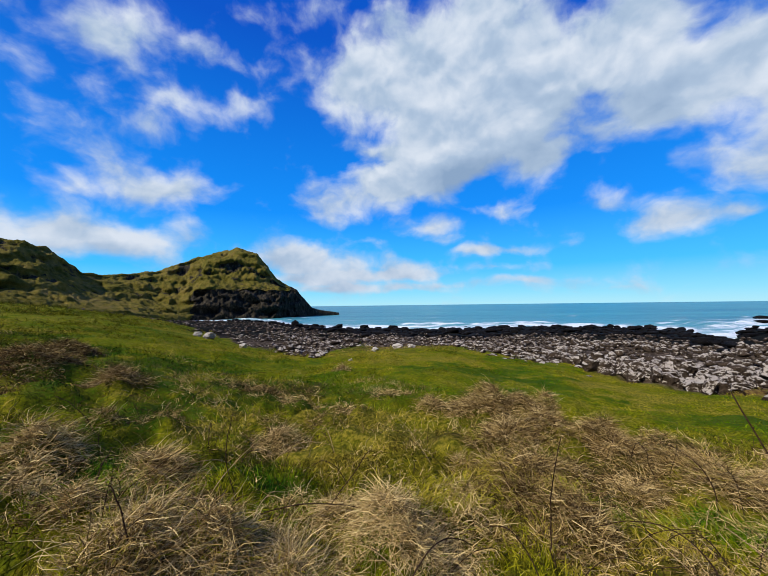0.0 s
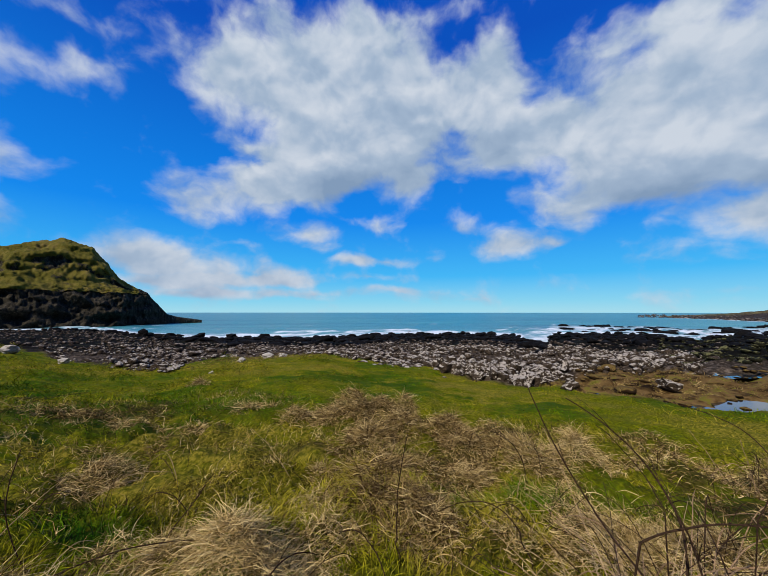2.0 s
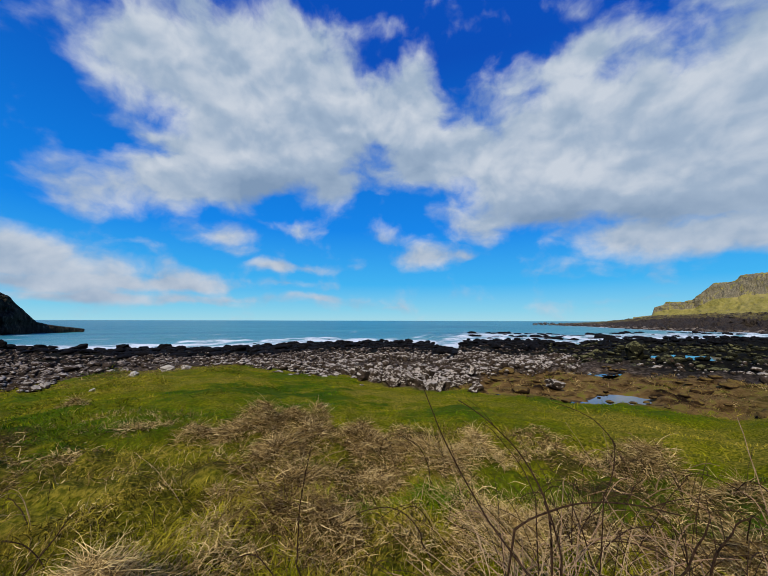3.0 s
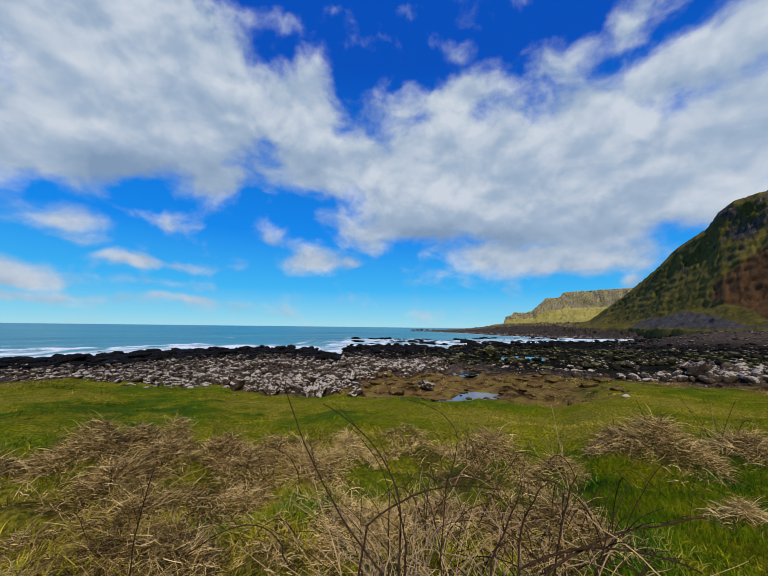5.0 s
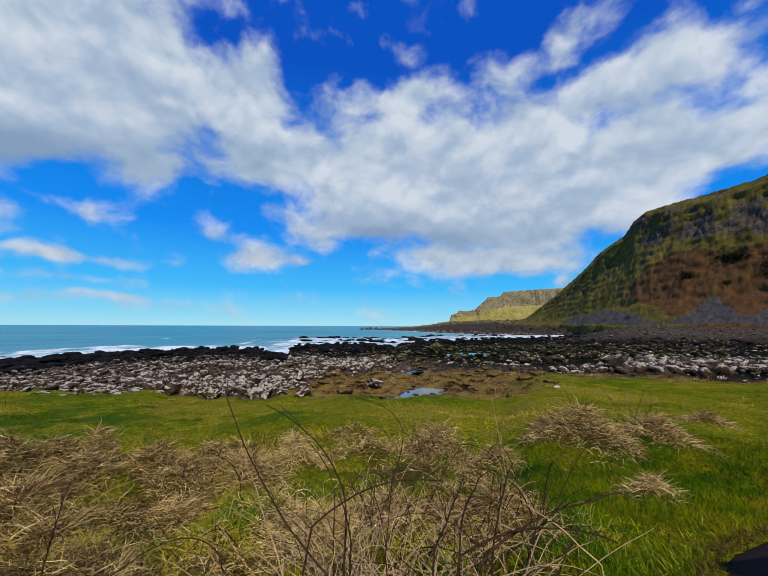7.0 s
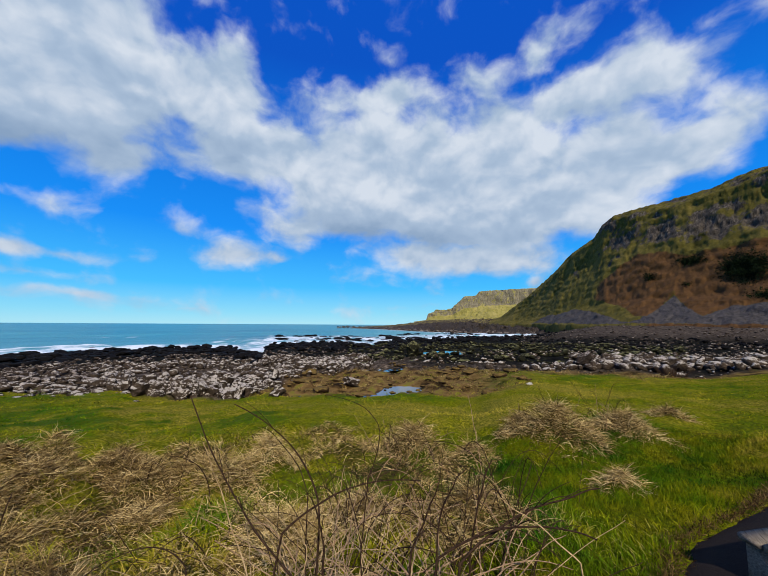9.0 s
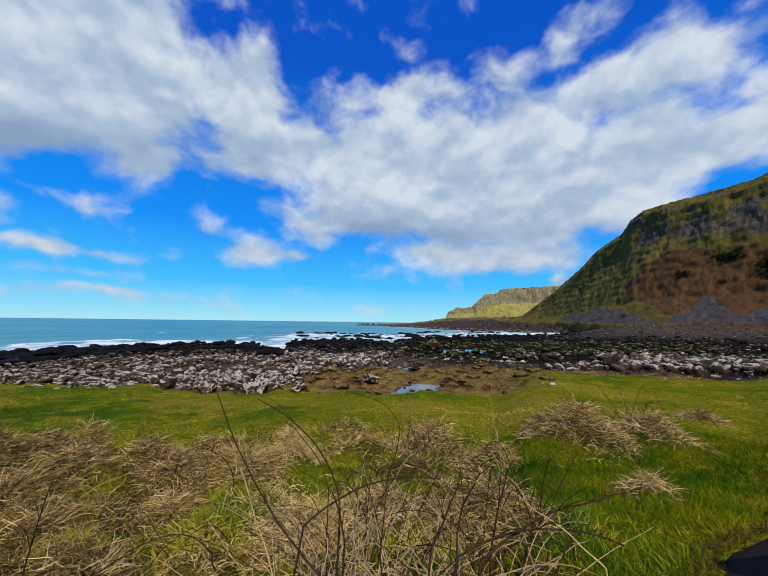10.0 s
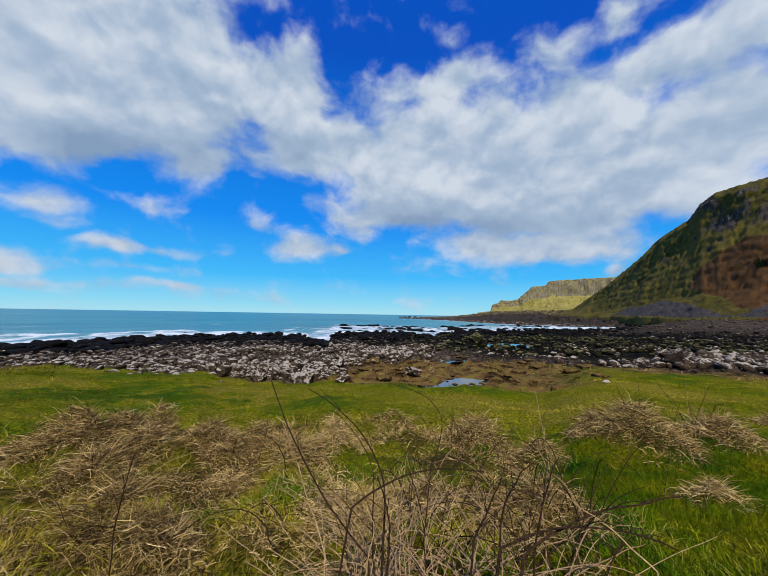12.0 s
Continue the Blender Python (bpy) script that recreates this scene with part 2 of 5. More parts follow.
# richer and drier patches of the turf: bearing, distance, radius, strength
PATCHES = ((101, 5.0, 3.0, -0.05), (103, 9.0, 2.6, -0.04), (17, 17, 3.4, -0.09), (25, 14.5, 2.4, -0.08), (-36, 13, 4.5, -0.11), (-22, 9.5, 2.6, -0.10), (-33, 7.2, 1.7, -0.12), (-39, 4.9, 0.9, -0.10), (-20, 4.2, 0.6, -0.10), (41, 13, 2.4, -0.08), (38, 4.3, 0.8, -0.07),
           (33, 18, 3.0, 0.05), (58, 14, 3.2, 0.05), (72, 14, 3.2, 0.08), (66, 10, 2.6, 0.06), (90, 21, 4.0, 0.05), (4, 22, 4.0, 0.05))


def turf_green(m):
    """The mottled olive of the shore turf, shared by the soil and the blades."""
    broad, mid = m.noise(0.17, 4, 0.55, (1.0, 1.5, 1.0)), m.noise(0.9, 6, 0.62)
    fleck = m.noise(4.0, 5, 0.65)
    v = m.math("ADD", m.math("ADD", m.math("MULTIPLY", broad, 0.42), m.math("MULTIPLY", mid, 0.38)), m.math("MULTIPLY", fleck, 0.20))
    for b, d, r, strength in PATCHES:
        away = m.t.nodes.new("ShaderNodeVectorMath")
        away.operation = "DISTANCE"
        m.put(m.pos, away.inputs[0])
        away.inputs[1].default_value = (d * math.sin(radians(b)), d * math.cos(radians(b)), 4.85 - 0.105 * d)
        near = m.math("SUBTRACT", 1.0, m.step(m.math("ADD", away.outputs["Value"], m.math("MULTIPLY", m.math("SUBTRACT", mid, 0.5), 3.0 * r)), 0.2 * r, 1.2 * r))
        v = m.math("ADD", v, m.math("MULTIPLY", near, strength))
    return m.ramp(v, (0.37, (0.018, 0.078, 0.001)), (0.44, (0.072, 0.125, 0.001)), (0.51, (0.18, 0.178, 0.003)), (0.59, (0.29, 0.23, 0.025)))


def turf_material():
    m = Mat("turf")
    small = m.noise(16, 6, 0.65)
    green = turf_green(m)
    grain = m.mix(m.step(small, 0.36, 0.66), (0.055, 0.065, 0.002), green)
    brown = m.ramp(m.noise(0.8, 7, 0.65), (0.38, (0.015, 0.009, 0.004)), (0.46, (0.085, 0.050, 0.016)), (0.54, (0.155, 0.096, 0.034)), (0.64, (0.135, 0.125, 0.015)))
    # dead-grass litter; its dark end puts the shade between blades into the soil colour
    litter_shade = m.ramp(m.noise(25, 6, 0.7, (1.0, 0.4, 1.0)), (0.40, (0.008, 0.007, 0.002)), (0.68, (0.10, 0.08, 0.022)))
    c = m.mix(m.attr("brown"), m.mix(m.attr("litter_shade"), grain, litter_shade), brown)
    shingle = m.ramp(m.noise(2.6, 8, 0.7), (0.35, (0.012, 0.009, 0.006)), (0.50, (0.045, 0.034, 0.024)), (0.64, (0.16, 0.125, 0.092)))
    weed = m.ramp(m.noise(0.9, 9, 0.72), (0.38, (0.002, 0.002, 0.002)), (0.55, (0.007, 0.007, 0.005)), (0.70, (0.036, 0.038, 0.016)))
    gravel = m.ramp(m.noise(1.2, 9, 0.75), (0.36, (0.018, 0.014, 0.011)), (0.52, (0.052, 0.041, 0.032)), (0.66, (0.17, 0.14, 0.11)))
    c = m.mix(m.attr("rocky"), c, m.mix(m.attr("wet"), m.mix(m.attr("gravel"), shingle, gravel), weed))
    return m.done(c, 0.95, m.math("ADD", small, m.math("MULTIPLY", m.noise(1.3, 5), 2.0)), 0.8, 0.05, 0.03)


def blade_material(name, *stops):
    """Leaf or straw: with no stops the colour follows the turf below."""
    m = Mat(name)
    tone = m.attr("tone")
    if stops:
        c = m.ramp(tone, *stops)
    else:
        n = m.t.nodes.new("ShaderNodeVectorMath")
        n.operation = "SCALE"
        m.put(turf_green(m), n.inputs[0])
        m.put(m.math("ADD", m.math("MULTIPLY", tone, 1.85), 0.12), n.inputs[3])
        c = m.mix(m.step(tone, 0.80, 1.1), n.outputs[0], (0.30, 0.23, 0.07))
    m.done(c, 0.7, spec=0.06)
    glow = m.t.nodes.new("ShaderNodeBsdfTranslucent")
    m.put(c, glow.inputs[0])
    mixer = m.t.nodes.new("ShaderNodeMixShader")
    mixer.inputs[0].default_value = 0.1
    m.t.links.new(m.b.outputs[0], mixer.inputs[1])
    m.t.links.new(glow.outputs[0], mixer.inputs[2])
    m.t.links.new(mixer.outputs[0], m.t.nodes["Material Output"].inputs[0])
    return m.m


def rock_material(name, low, high, lichen, amount, wet=0.85):
    m = Mat(name)
    big, small = m.noise(1.7, 6, 0.65), m.noise(9, 6, 0.7)
    base = m.ramp(m.math("ADD", m.math("MULTIPLY", big, 0.5), m.math("MULTIPLY", small, 0.5)), (0.36, low), (0.62, high))
    info = m.t.nodes.new("ShaderNodeNewGeometry").outputs["Random Per Island"]
    # real lichen, but the upward weight also paints lit tops and shaded gaps between rocks
    top_lit_crust = m.math("ADD", m.math("ADD", m.math("MULTIPLY", m.noise(5.5, 7, 0.75), 1.35), m.math("MULTIPLY", m.up(), 0.42)), m.math("MULTIPLY", info, 0.26))
    spots = m.step(top_lit_crust, 1.20 - amount, 1.32 - amount)
    c = m.mix(spots, base, m.mix(m.noise(22, 3), lichen, tuple(v * 0.55 for v in lichen)))
    return m.done(c, wet, m.math("ADD", m.math("MULTIPLY", small, 1.5), m.math("MULTIPLY", big, 2)), 1.0, 0.08, 0.05)


def hill_material(name, palette, stone=((0.006, 0.006, 0.005), (0.030, 0.026, 0.020), (0.11, 0.095, 0.075)), fern=((0.05, 0.021, 0.006), (0.16, 0.072, 0.022)), gravel=((0.030, 0.028, 0.028), (0.11, 0.10, 0.095)), broken=1.5):
    """Turf on the gentle parts, bare basalt on the steep ones, with scree and bracken."""
    m = Mat(name)
    patch, grit = m.noise(0.05, 8, 0.65), m.noise(0.45, 7, 0.72)
    turf = m.ramp(m.math("ADD", m.math("MULTIPLY", patch, 0.5), m.math("MULTIPLY", grit, 0.5)), *palette)
    rock = m.ramp(m.noise(0.8, 9, 0.78, (1.0, 1.0, 0.22)), (0.38, stone[0]), (0.55, stone[1]), (0.70, stone[2]))
    steep = m.step(m.math("ADD", m.attr("bare"), m.math("MULTIPLY", m.math("SUBTRACT", m.noise(0.15, 9, 0.72), 0.5), broken)), 0.42, 0.58)
    c = m.mix(steep, turf, rock)
    scree = m.ramp(m.noise(0.8, 8, 0.75), (0.35, gravel[0]), (0.7, gravel[1]))
    c = m.mix(m.step(m.math("ADD", m.attr("scree"), m.math("MULTIPLY", m.math("SUBTRACT", m.noise(0.035, 5, 0.6), 0.5), 1.5)), 0.45, 0.52), c, scree)
    rust = m.ramp(m.noise(0.3, 9, 0.75), (0.36, fern[0]), (0.64, fern[1]))
    c = m.mix(m.step(m.math("ADD", m.attr("fern"), m.math("MULTIPLY", m.math("SUBTRACT", m.noise(0.05, 7, 0.68), 0.5), 1.5)), 0.42, 0.62), c, rust)
    relief = m.math("ADD", m.math("MULTIPLY", grit, 0.8), m.noise(1.4, 7, 0.75))
    return m.done(c, 0.95, relief, 0.8, 1.3, 0.1)


def sea_material():
    m = Mat("sea_water")
    wind = m.noise(0.02, 6, 0.62, (0.3, 1.4, 1.0))
    c = m.ramp(wind, (0.32, (0.010, 0.125, 0.185)), (0.5, (0.025, 0.20, 0.24)), (0.66, (0.065, 0.29, 0.30)))
    c = m.mix(m.math("MULTIPLY", m.attr("shallow"), 0.75, True), c, (0.075, 0.26, 0.29))
    froth = m.math("ADD", m.attr("foam"), m.math("MULTIPLY", m.math("SUBTRACT", m.noise(0.22, 9, 0.74, (0.5, 1.2, 1.0)), 0.5), 2.3))
    white = m.step(froth, 0.40, 0.78)
    c = m.mix(white, c, (0.66, 0.73, 0.77))
    ripple = m.math("ADD", m.noise(0.35, 6, 0.6, (0.45, 1.5, 1.0)), m.math("MULTIPLY", m.noise(2.2, 4, 0.6, (0.6, 1.2, 1.0)), 0.25))
    return m.done(c, m.mix(white, (0.3, 0.3, 0.3), (0.8, 0.8, 0.8)), ripple, 0.8, 0.9, 0.25)


def pool_material():
    m = Mat("pool_water")
    m.b.inputs["IOR"].default_value = 1.9
    return m.done((0.020, 0.024, 0.026), 0.03, m.noise(2.5, 3), 0.05, 0.02, 1.0)


def peat_material():
    m = Mat("peat_moss")
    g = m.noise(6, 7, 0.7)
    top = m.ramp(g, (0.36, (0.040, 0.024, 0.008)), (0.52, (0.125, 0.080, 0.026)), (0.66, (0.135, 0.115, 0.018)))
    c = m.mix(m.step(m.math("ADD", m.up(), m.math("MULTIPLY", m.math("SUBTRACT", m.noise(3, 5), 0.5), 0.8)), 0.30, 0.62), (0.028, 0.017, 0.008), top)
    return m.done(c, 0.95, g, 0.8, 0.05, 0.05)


def wood_material():
    m = Mat("grey_wood")
    grain = m.noise(9, 6, 0.6, (1.0, 12.0, 12.0))
    return m.done(m.ramp(grain, (0.3, (0.075, 0.060, 0.045)), (0.7, (0.26, 0.22, 0.17))), 0.85, grain, 0.6, 0.01, 0.1)


def tar_material():
    m = Mat("tarmac")
    g = m.noise(60, 4, 0.7)
    return m.done(m.ramp(g, (0.35, (0.008, 0.005, 0.004)), (0.7, (0.024, 0.017, 0.013))), 0.8, g, 0.6, 0.01, 0.1)


def bark_material(name, low, high):
    m = Mat(name)
    g = m.noise(60, 5, 0.6)
    return m.done(m.ramp(g, (0.3, low), (0.7, high)), 0.9, g, 0.5, 0.004, 0.08)


TURF = turf_material()
STRAW = blade_material("straw", (0.0, (0.036, 0.020, 0.007)), (0.3, (0.150, 0.094, 0.032)), (0.65, (0.41, 0.285, 0.098)), (1.0, (0.80, 0.615, 0.28)))
GRASS = blade_material("grass_blade")
PALE_ROCK = rock_material("lichen_basalt", (0.010, 0.007, 0.004), (0.085, 0.062, 0.043), (0.52, 0.465, 0.385), 0.10)
MID_ROCK = rock_material("shore_basalt", (0.012, 0.009, 0.007), (0.065, 0.049, 0.037), (0.33, 0.28, 0.23), 0.08)
STONE = rock_material("pale_stone", (0.16, 0.135, 0.11), (0.40, 0.36, 0.30), (0.60, 0.55, 0.47), 0.30)
DARK_ROCK = rock_material("wet_basalt", (0.0015, 0.0015, 0.0018), (0.009, 0.0085, 0.0085), (0.035, 0.035, 0.030), -0.12, 0.75)
WEED_ROCK = rock_material("weedy_basalt", (0.004, 0.004, 0.003), (0.022, 0.022, 0.010), (0.17, 0.165, 0.07), 0.08, 0.8)
HILL_GREEN = hill_material("headland_turf", ((0.38, (0.040, 0.040, 0.006)), (0.46, (0.100, 0.090, 0.012)), (0.54, (0.155, 0.125, 0.024)), (0.65, (0.22, 0.16, 0.055))), ((0.008, 0.008, 0.006), (0.044, 0.038, 0.026), (0.18, 0.15, 0.105)))
HILL_RIGHT = hill_material("bay_hill_turf", ((0.36, (0.042, 0.038, 0.007)), (0.47, (0.088, 0.076, 0.014)), (0.56, (0.130, 0.104, 0.022)), (0.68, (0.19, 0.14, 0.05))), ((0.022, 0.019, 0.015), (0.085, 0.070, 0.054), (0.26, 0.225, 0.18)), ((0.066, 0.034, 0.012), (0.118, 0.060, 0.022)), ((0.035, 0.032, 0.031), (0.11, 0.10, 0.094)))
SHELF = hill_material("shelf_rock", ((0.36, (0.03, 0.026, 0.014)), (0.48, (0.10, 0.080, 0.035)), (0.62, (0.24, 0.20, 0.07))), ((0.010, 0.009, 0.008), (0.055, 0.043, 0.034), (0.15, 0.12, 0.095)))
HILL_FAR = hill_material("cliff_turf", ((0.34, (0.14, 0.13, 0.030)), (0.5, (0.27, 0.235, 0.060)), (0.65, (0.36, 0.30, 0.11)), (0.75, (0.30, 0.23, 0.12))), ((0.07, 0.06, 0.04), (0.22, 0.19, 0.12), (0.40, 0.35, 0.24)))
GORSE = blade_material("gorse_leaf", (0.0, (0.006, 0.012, 0.003)), (1.0, (0.030, 0.050, 0.012)))
PEAT = peat_material()
SEA, POOL, WOOD, TAR = sea_material(), pool_material(), wood_material(), tar_material()
BARK = bark_material("bramble_bark", (0.012, 0.007, 0.004), (0.060, 0.034, 0.019))
DEAD = bark_material("dead_stalk", (0.24, 0.155, 0.072), (0.52, 0.38, 0.20))
CANE = bark_material("dead_cane", (0.15, 0.088, 0.045), (0.40, 0.27, 0.15))

# ---- the lie of the land ----
RNG = np.random.default_rng(7)
LATTICE = RNG.random((256, 256))


def vnoise(x, y):
    """Smooth value noise, 0 to 1, on arrays."""
    x, y = np.asarray(x, float), np.asarray(y, float)
    i, j = np.floor(x).astype(int), np.floor(y).astype(int)
    u, v = x - i, y - j
    u, v = u * u * (3 - 2 * u), v * v * (3 - 2 * v)
    a, b = LATTICE[i % 256, j % 256], LATTICE[(i + 1) % 256, j % 256]
    c, d = LATTICE[i % 256, (j + 1) % 256], LATTICE[(i + 1) % 256, (j + 1) % 256]
    return (a * (1 - u) + b * u) * (1 - v) + (c * (1 - u) + d * u) * v


def fbm(x, y, octaves=4):
    total, weight = 0.0, 0.0
    for k in range(octaves):
        total = total + vnoise(x * 2 ** k + 17.3 * k, y * 2 ** k + 5.1 * k) * 0.5 ** k
        weight += 0.5 ** k
    return total / weight


def smooth(x, low, high):
    s = np.clip((x - low) / (high - low), 0, 1)
    return s * s * (3 - 2 * s)


# bearing (degrees, clockwise from +y), then the distance at which the turf ends and its height
EDGE_B = (-180, -110, -75, -47.6, -35.7, -28.5, -21.6, -17.4, -11.4, -5.2, 1.2, 9.1, 13.6, 19.5, 28, 30, 35, 43, 47, 52, 58, 67, 76, 82, 87, 94, 102, 106, 130, 180)
EDGE_D = (90, 110, 125, 120, 87, 60, 38, 33.0, 29.4, 33, 34.3, 35, 30.5, 27.8, 26.0, 23.2, 22, 20.7, 23.5, 27.5, 31, 33, 33, 33, 34.4, 35, 37.7, 39, 60, 90)
EDGE_Z = (9, 9.5, 9, 7.9, 4.9, 3.0, 2.6, 2.5, 2.5, 2.5, 2.5, 2.45, 2.45, 2.4, 2.4, 2.4, 2.4, 2.4, 2.4, 2.4, 2.4, 2.4, 2.4, 2.4, 2.4, 2.4, 2.4, 2.4, 5, 9)
# where the rocks meet the sea
SHORE_B = (-180, -100, -60, -40, -30, -20, -14, -7, 5, 13, 20, 30, 38, 40.5, 41.5, 44.5, 45.5, 49, 53, 58, 61, 64, 71, 79, 86, 90, 94, 180)
SHORE_D = (900, 900, 400, 260, 190, 158, 108, 93, 84, 84, 93, 99, 99, 96, 79, 78, 104, 112, 110, 112, 96, 124, 150, 190, 225, 300, 600, 900)


def land(x, y):
    """Height of the ground, and how rocky, wet and brown it is."""
    x, y = np.asarray(x, float), np.asarray(y, float)
    b, d = np.degrees(np.arctan2(x, y)), np.hypot(x, y)
    bw = b + (fbm(x * 0.12, y * 0.12, 3) - 0.5) * 8 * smooth(d, 12, 30)
    de, ze = np.interp(bw, EDGE_B, EDGE_D), np.interp(b, EDGE_B, EDGE_Z)
    ds = np.interp(b + (fbm(x * 0.07 + 9, y * 0.07, 3) - 0.5) * 3, SHORE_B, SHORE_D)
    z0 = EYE - 1.62
    marsh = smooth(b, 40, 46) * (1 - smooth(b, 77, 85))
    ref = de * (1 - marsh) + np.minimum(de, 22.5) * marsh
    near = z0 + (ze - z0) * np.clip(d / ref, 0, 1) ** 0.92
    q = np.clip((d - de) / np.maximum(ds - de, 1), 0, 1)
    out_z = ze + (0.35 - ze) * q ** 0.75
    inland = smooth(b, 86, 97) * smooth(d, 80, 175)
    out_z = out_z * (1 - inland) + (1.2 + 5.2 * smooth(d, 90, 180)) * inland
    left = 1 - smooth(b, -47, -30)
    out_z = out_z * (1 - left) + (ze + (d - de) * 0.02) * left
    z = np.where(d < de, near, out_z)
    z = z - 3.4 * smooth(d - ds, -2, 16) * (1 - left) * (1 - smooth(b, 88, 95))
    rocky = smooth(d - de, -0.6, 0.8) * (1 - left)
    bump = (fbm(x * 0.35, y * 0.35, 4) - 0.5) * 0.30 * smooth(d, 2, 8) + (fbm(x * 1.5, y * 1.5, 3) - 0.5) * 0.16
    tussocky = smooth(d, 1.7, 2.8) * (1 - smooth(d, 8, 12)) * (1 - smooth(b, 78, 88)) * smooth(b, -70, -55)
    bump = bump + (fbm(x * 1.9 + 7, y * 1.9, 3) - 0.5) * 0.55 * tussocky
    bump = bump + (fbm(x * 0.85 + 3, y * 0.85, 3) - 0.5) * 0.24 * smooth(d, 6, 10) * (1 - smooth(d, 40, 60)) * (1 - rocky)
    for hb, hd, hr, hh in HEAPS:
        hx, hy = hd * math.sin(radians(hb)), hd * math.cos(radians(hb))
        bump = bump + 0.62 * hh * np.exp(-1.4 * ((x - hx) ** 2 + (y - hy) ** 2) / hr ** 2)
    z = z + bump * (1 + 2.0 * rocky + 1.6 * smooth(b, 42, 47) * (1 - smooth(b, 78, 88)) * smooth(d, 19, 21.5))
    wet = rocky * np.maximum(smooth(d, 42, 56) * (1 - smooth(b, 82, 96) * smooth(d, 120, 150)), smooth(b, 62, 72) * smooth(d, 30, 45) * (1 - smooth(d, 110, 150)))
    brown = smooth(b, 40, 46) * (1 - smooth(b, 76, 90)) * smooth(d + (fbm(x * 0.5, y * 0.5, 3) - 0.5) * 5, 19.2, 21.2)
    brown = np.maximum(brown, smooth(b, 78, 92) * smooth(d - de + (fbm(x * 0.4 + 5, y * 0.4, 3) - 0.5) * 6, -6, -2) * 0.9)
    brown = np.maximum(brown, smooth(b, -10, -2) * (1 - smooth(b, 6, 14)) * smooth(d - de, -9, -3) * 0.6)
    # hollows for the pools
    for pb, pd, pw, pl in POOLS:
        px, py = pd * math.sin(radians(pb)), pd * math.cos(radians(pb))
        r = np.hypot((x - px) / pw, (y - py) / pl)
        z = z - 0.45 * (1 - smooth(r, 0.75, 1.5))
    return z, rocky, wet, brown


# how far out the rough grass reaches, and the share of it that is dead straw
ROUGH_B = (-180, -80, -47, -39, -12, 0, 15, 30, 50, 70, 80, 86, 100, 125, 180)
ROUGH_D = (10, 30, 24, 16, 12, 10, 9.0, 8.4, 8.2, 7.8, 7.0, 5.0, 3.6, 3.2, 3)
DRY_W = (0.3, 0.60, 0.46, 0.24, 0.36, 0.42, 0.46, 0.50, 0.50, 0.52, 0.46, 0.24, 0.06, 0.0, 0.0)
HEAPS = []


def heap(bearing, distance, radius, height):
    """One of the larger heaps of dead grass."""
    HEAPS.append((bearing, distance, radius, height))


heap(69.6, 7.3, 0.52, 0.57)
heap(89.5, 7.9, 0.68, 0.54)
heap(96.7, 8.9, 0.62, 0.43)
heap(78.6, 6.8, 0.38, 0.32)
heap(48.8, 6.4, 0.40, 0.36)
heap(17.2, 7.0, 0.68, 0.57)
heap(24.1, 8.4, 0.35, 0.49)
heap(31.1, 6.6, 0.38, 0.32)
heap(38.1, 6.2, 0.29, 0.29)
heap(43.6, 5.7, 0.35, 0.22)
heap(22.4, 4.6, 0.55, 0.17)
heap(18.8, 5.6, 0.56, 0.36)
heap(78.4, 4.2, 0.51, 0.30)
heap(63.0, 4.4, 0.53, 0.22)
heap(96.2, 6.0, 0.26, 0.23)
heap(55.1, 3.9, 0.47, 0.20)
heap(-45.2, 10.6, 1.06, 0.40)
heap(-44.8, 5.0, 0.40, 0.19)
heap(-32.6, 4.3, 0.35, 0.26)
heap(-38.3, 6.3, 0.20, 0.17)
heap(-25.3, 2.7, 0.34, 0.19)
heap(-0.8, 2.8, 0.28, 0.22)
heap(23.9, 6.1, 0.34, 0.32)
heap(32.8, 6.2, 0.57, 0.35)
heap(22.2, 3.7, 0.41, 0.14)
heap(34.8, 4.9, 0.30, 0.16)
heap(42.1, 6.1, 0.50, 0.25)
heap(7.3, 7.0, 0.29, 0.19)
heap(-6.8, 14.5, 0.30, 0.19)
heap(-17.3, 5.7, 0.35, 0.15)
heap(-41.0, 3.5, 0.22, 0.14)
heap(12.5, 4.6, 0.23, 0.12)
heap(29.0, 3.5, 0.32, 0.14)
heap(21.7, 7.2, 0.45, 0.35)
heap(-15.0, 2.5, 0.38, 0.20)
heap(-34.0, 2.8, 0.36, 0.18)
heap(6.0, 2.7, 0.34, 0.18)
heap(-8.0, 3.2, 0.30, 0.16)
heap(101.6, 12.6, 0.40, 0.25)
heap(84.5, 8.2, 0.45, 0.32)
heap(-42.0, 13.9, 0.96, 0.36)
heap(-37.0, 8.9, 0.48, 0.22)
# and the green gaps among them: bearing, distance, radius
GAPS = ((-20.5, 4.15, 0.5), (-38.9, 4.2, 0.5), (-11, 4.3, 0.7), (12, 3.8, 0.55), (9, 5.2, 0.6), (26.5, 3.3, 0.35), (37, 4.3, 0.6), (44, 4.8, 0.5), (53, 4.9, 0.4), (60, 5.1, 0.4), (-33, 8, 1.5), (-36, 6.4, 0.8), (86, 6.3, 0.9), (83, 5.2, 0.6), (92, 7.0, 0.8), (70, 9.0, 0.9), (20, 5.6, 0.45), (-4, 6.5, 0.8))


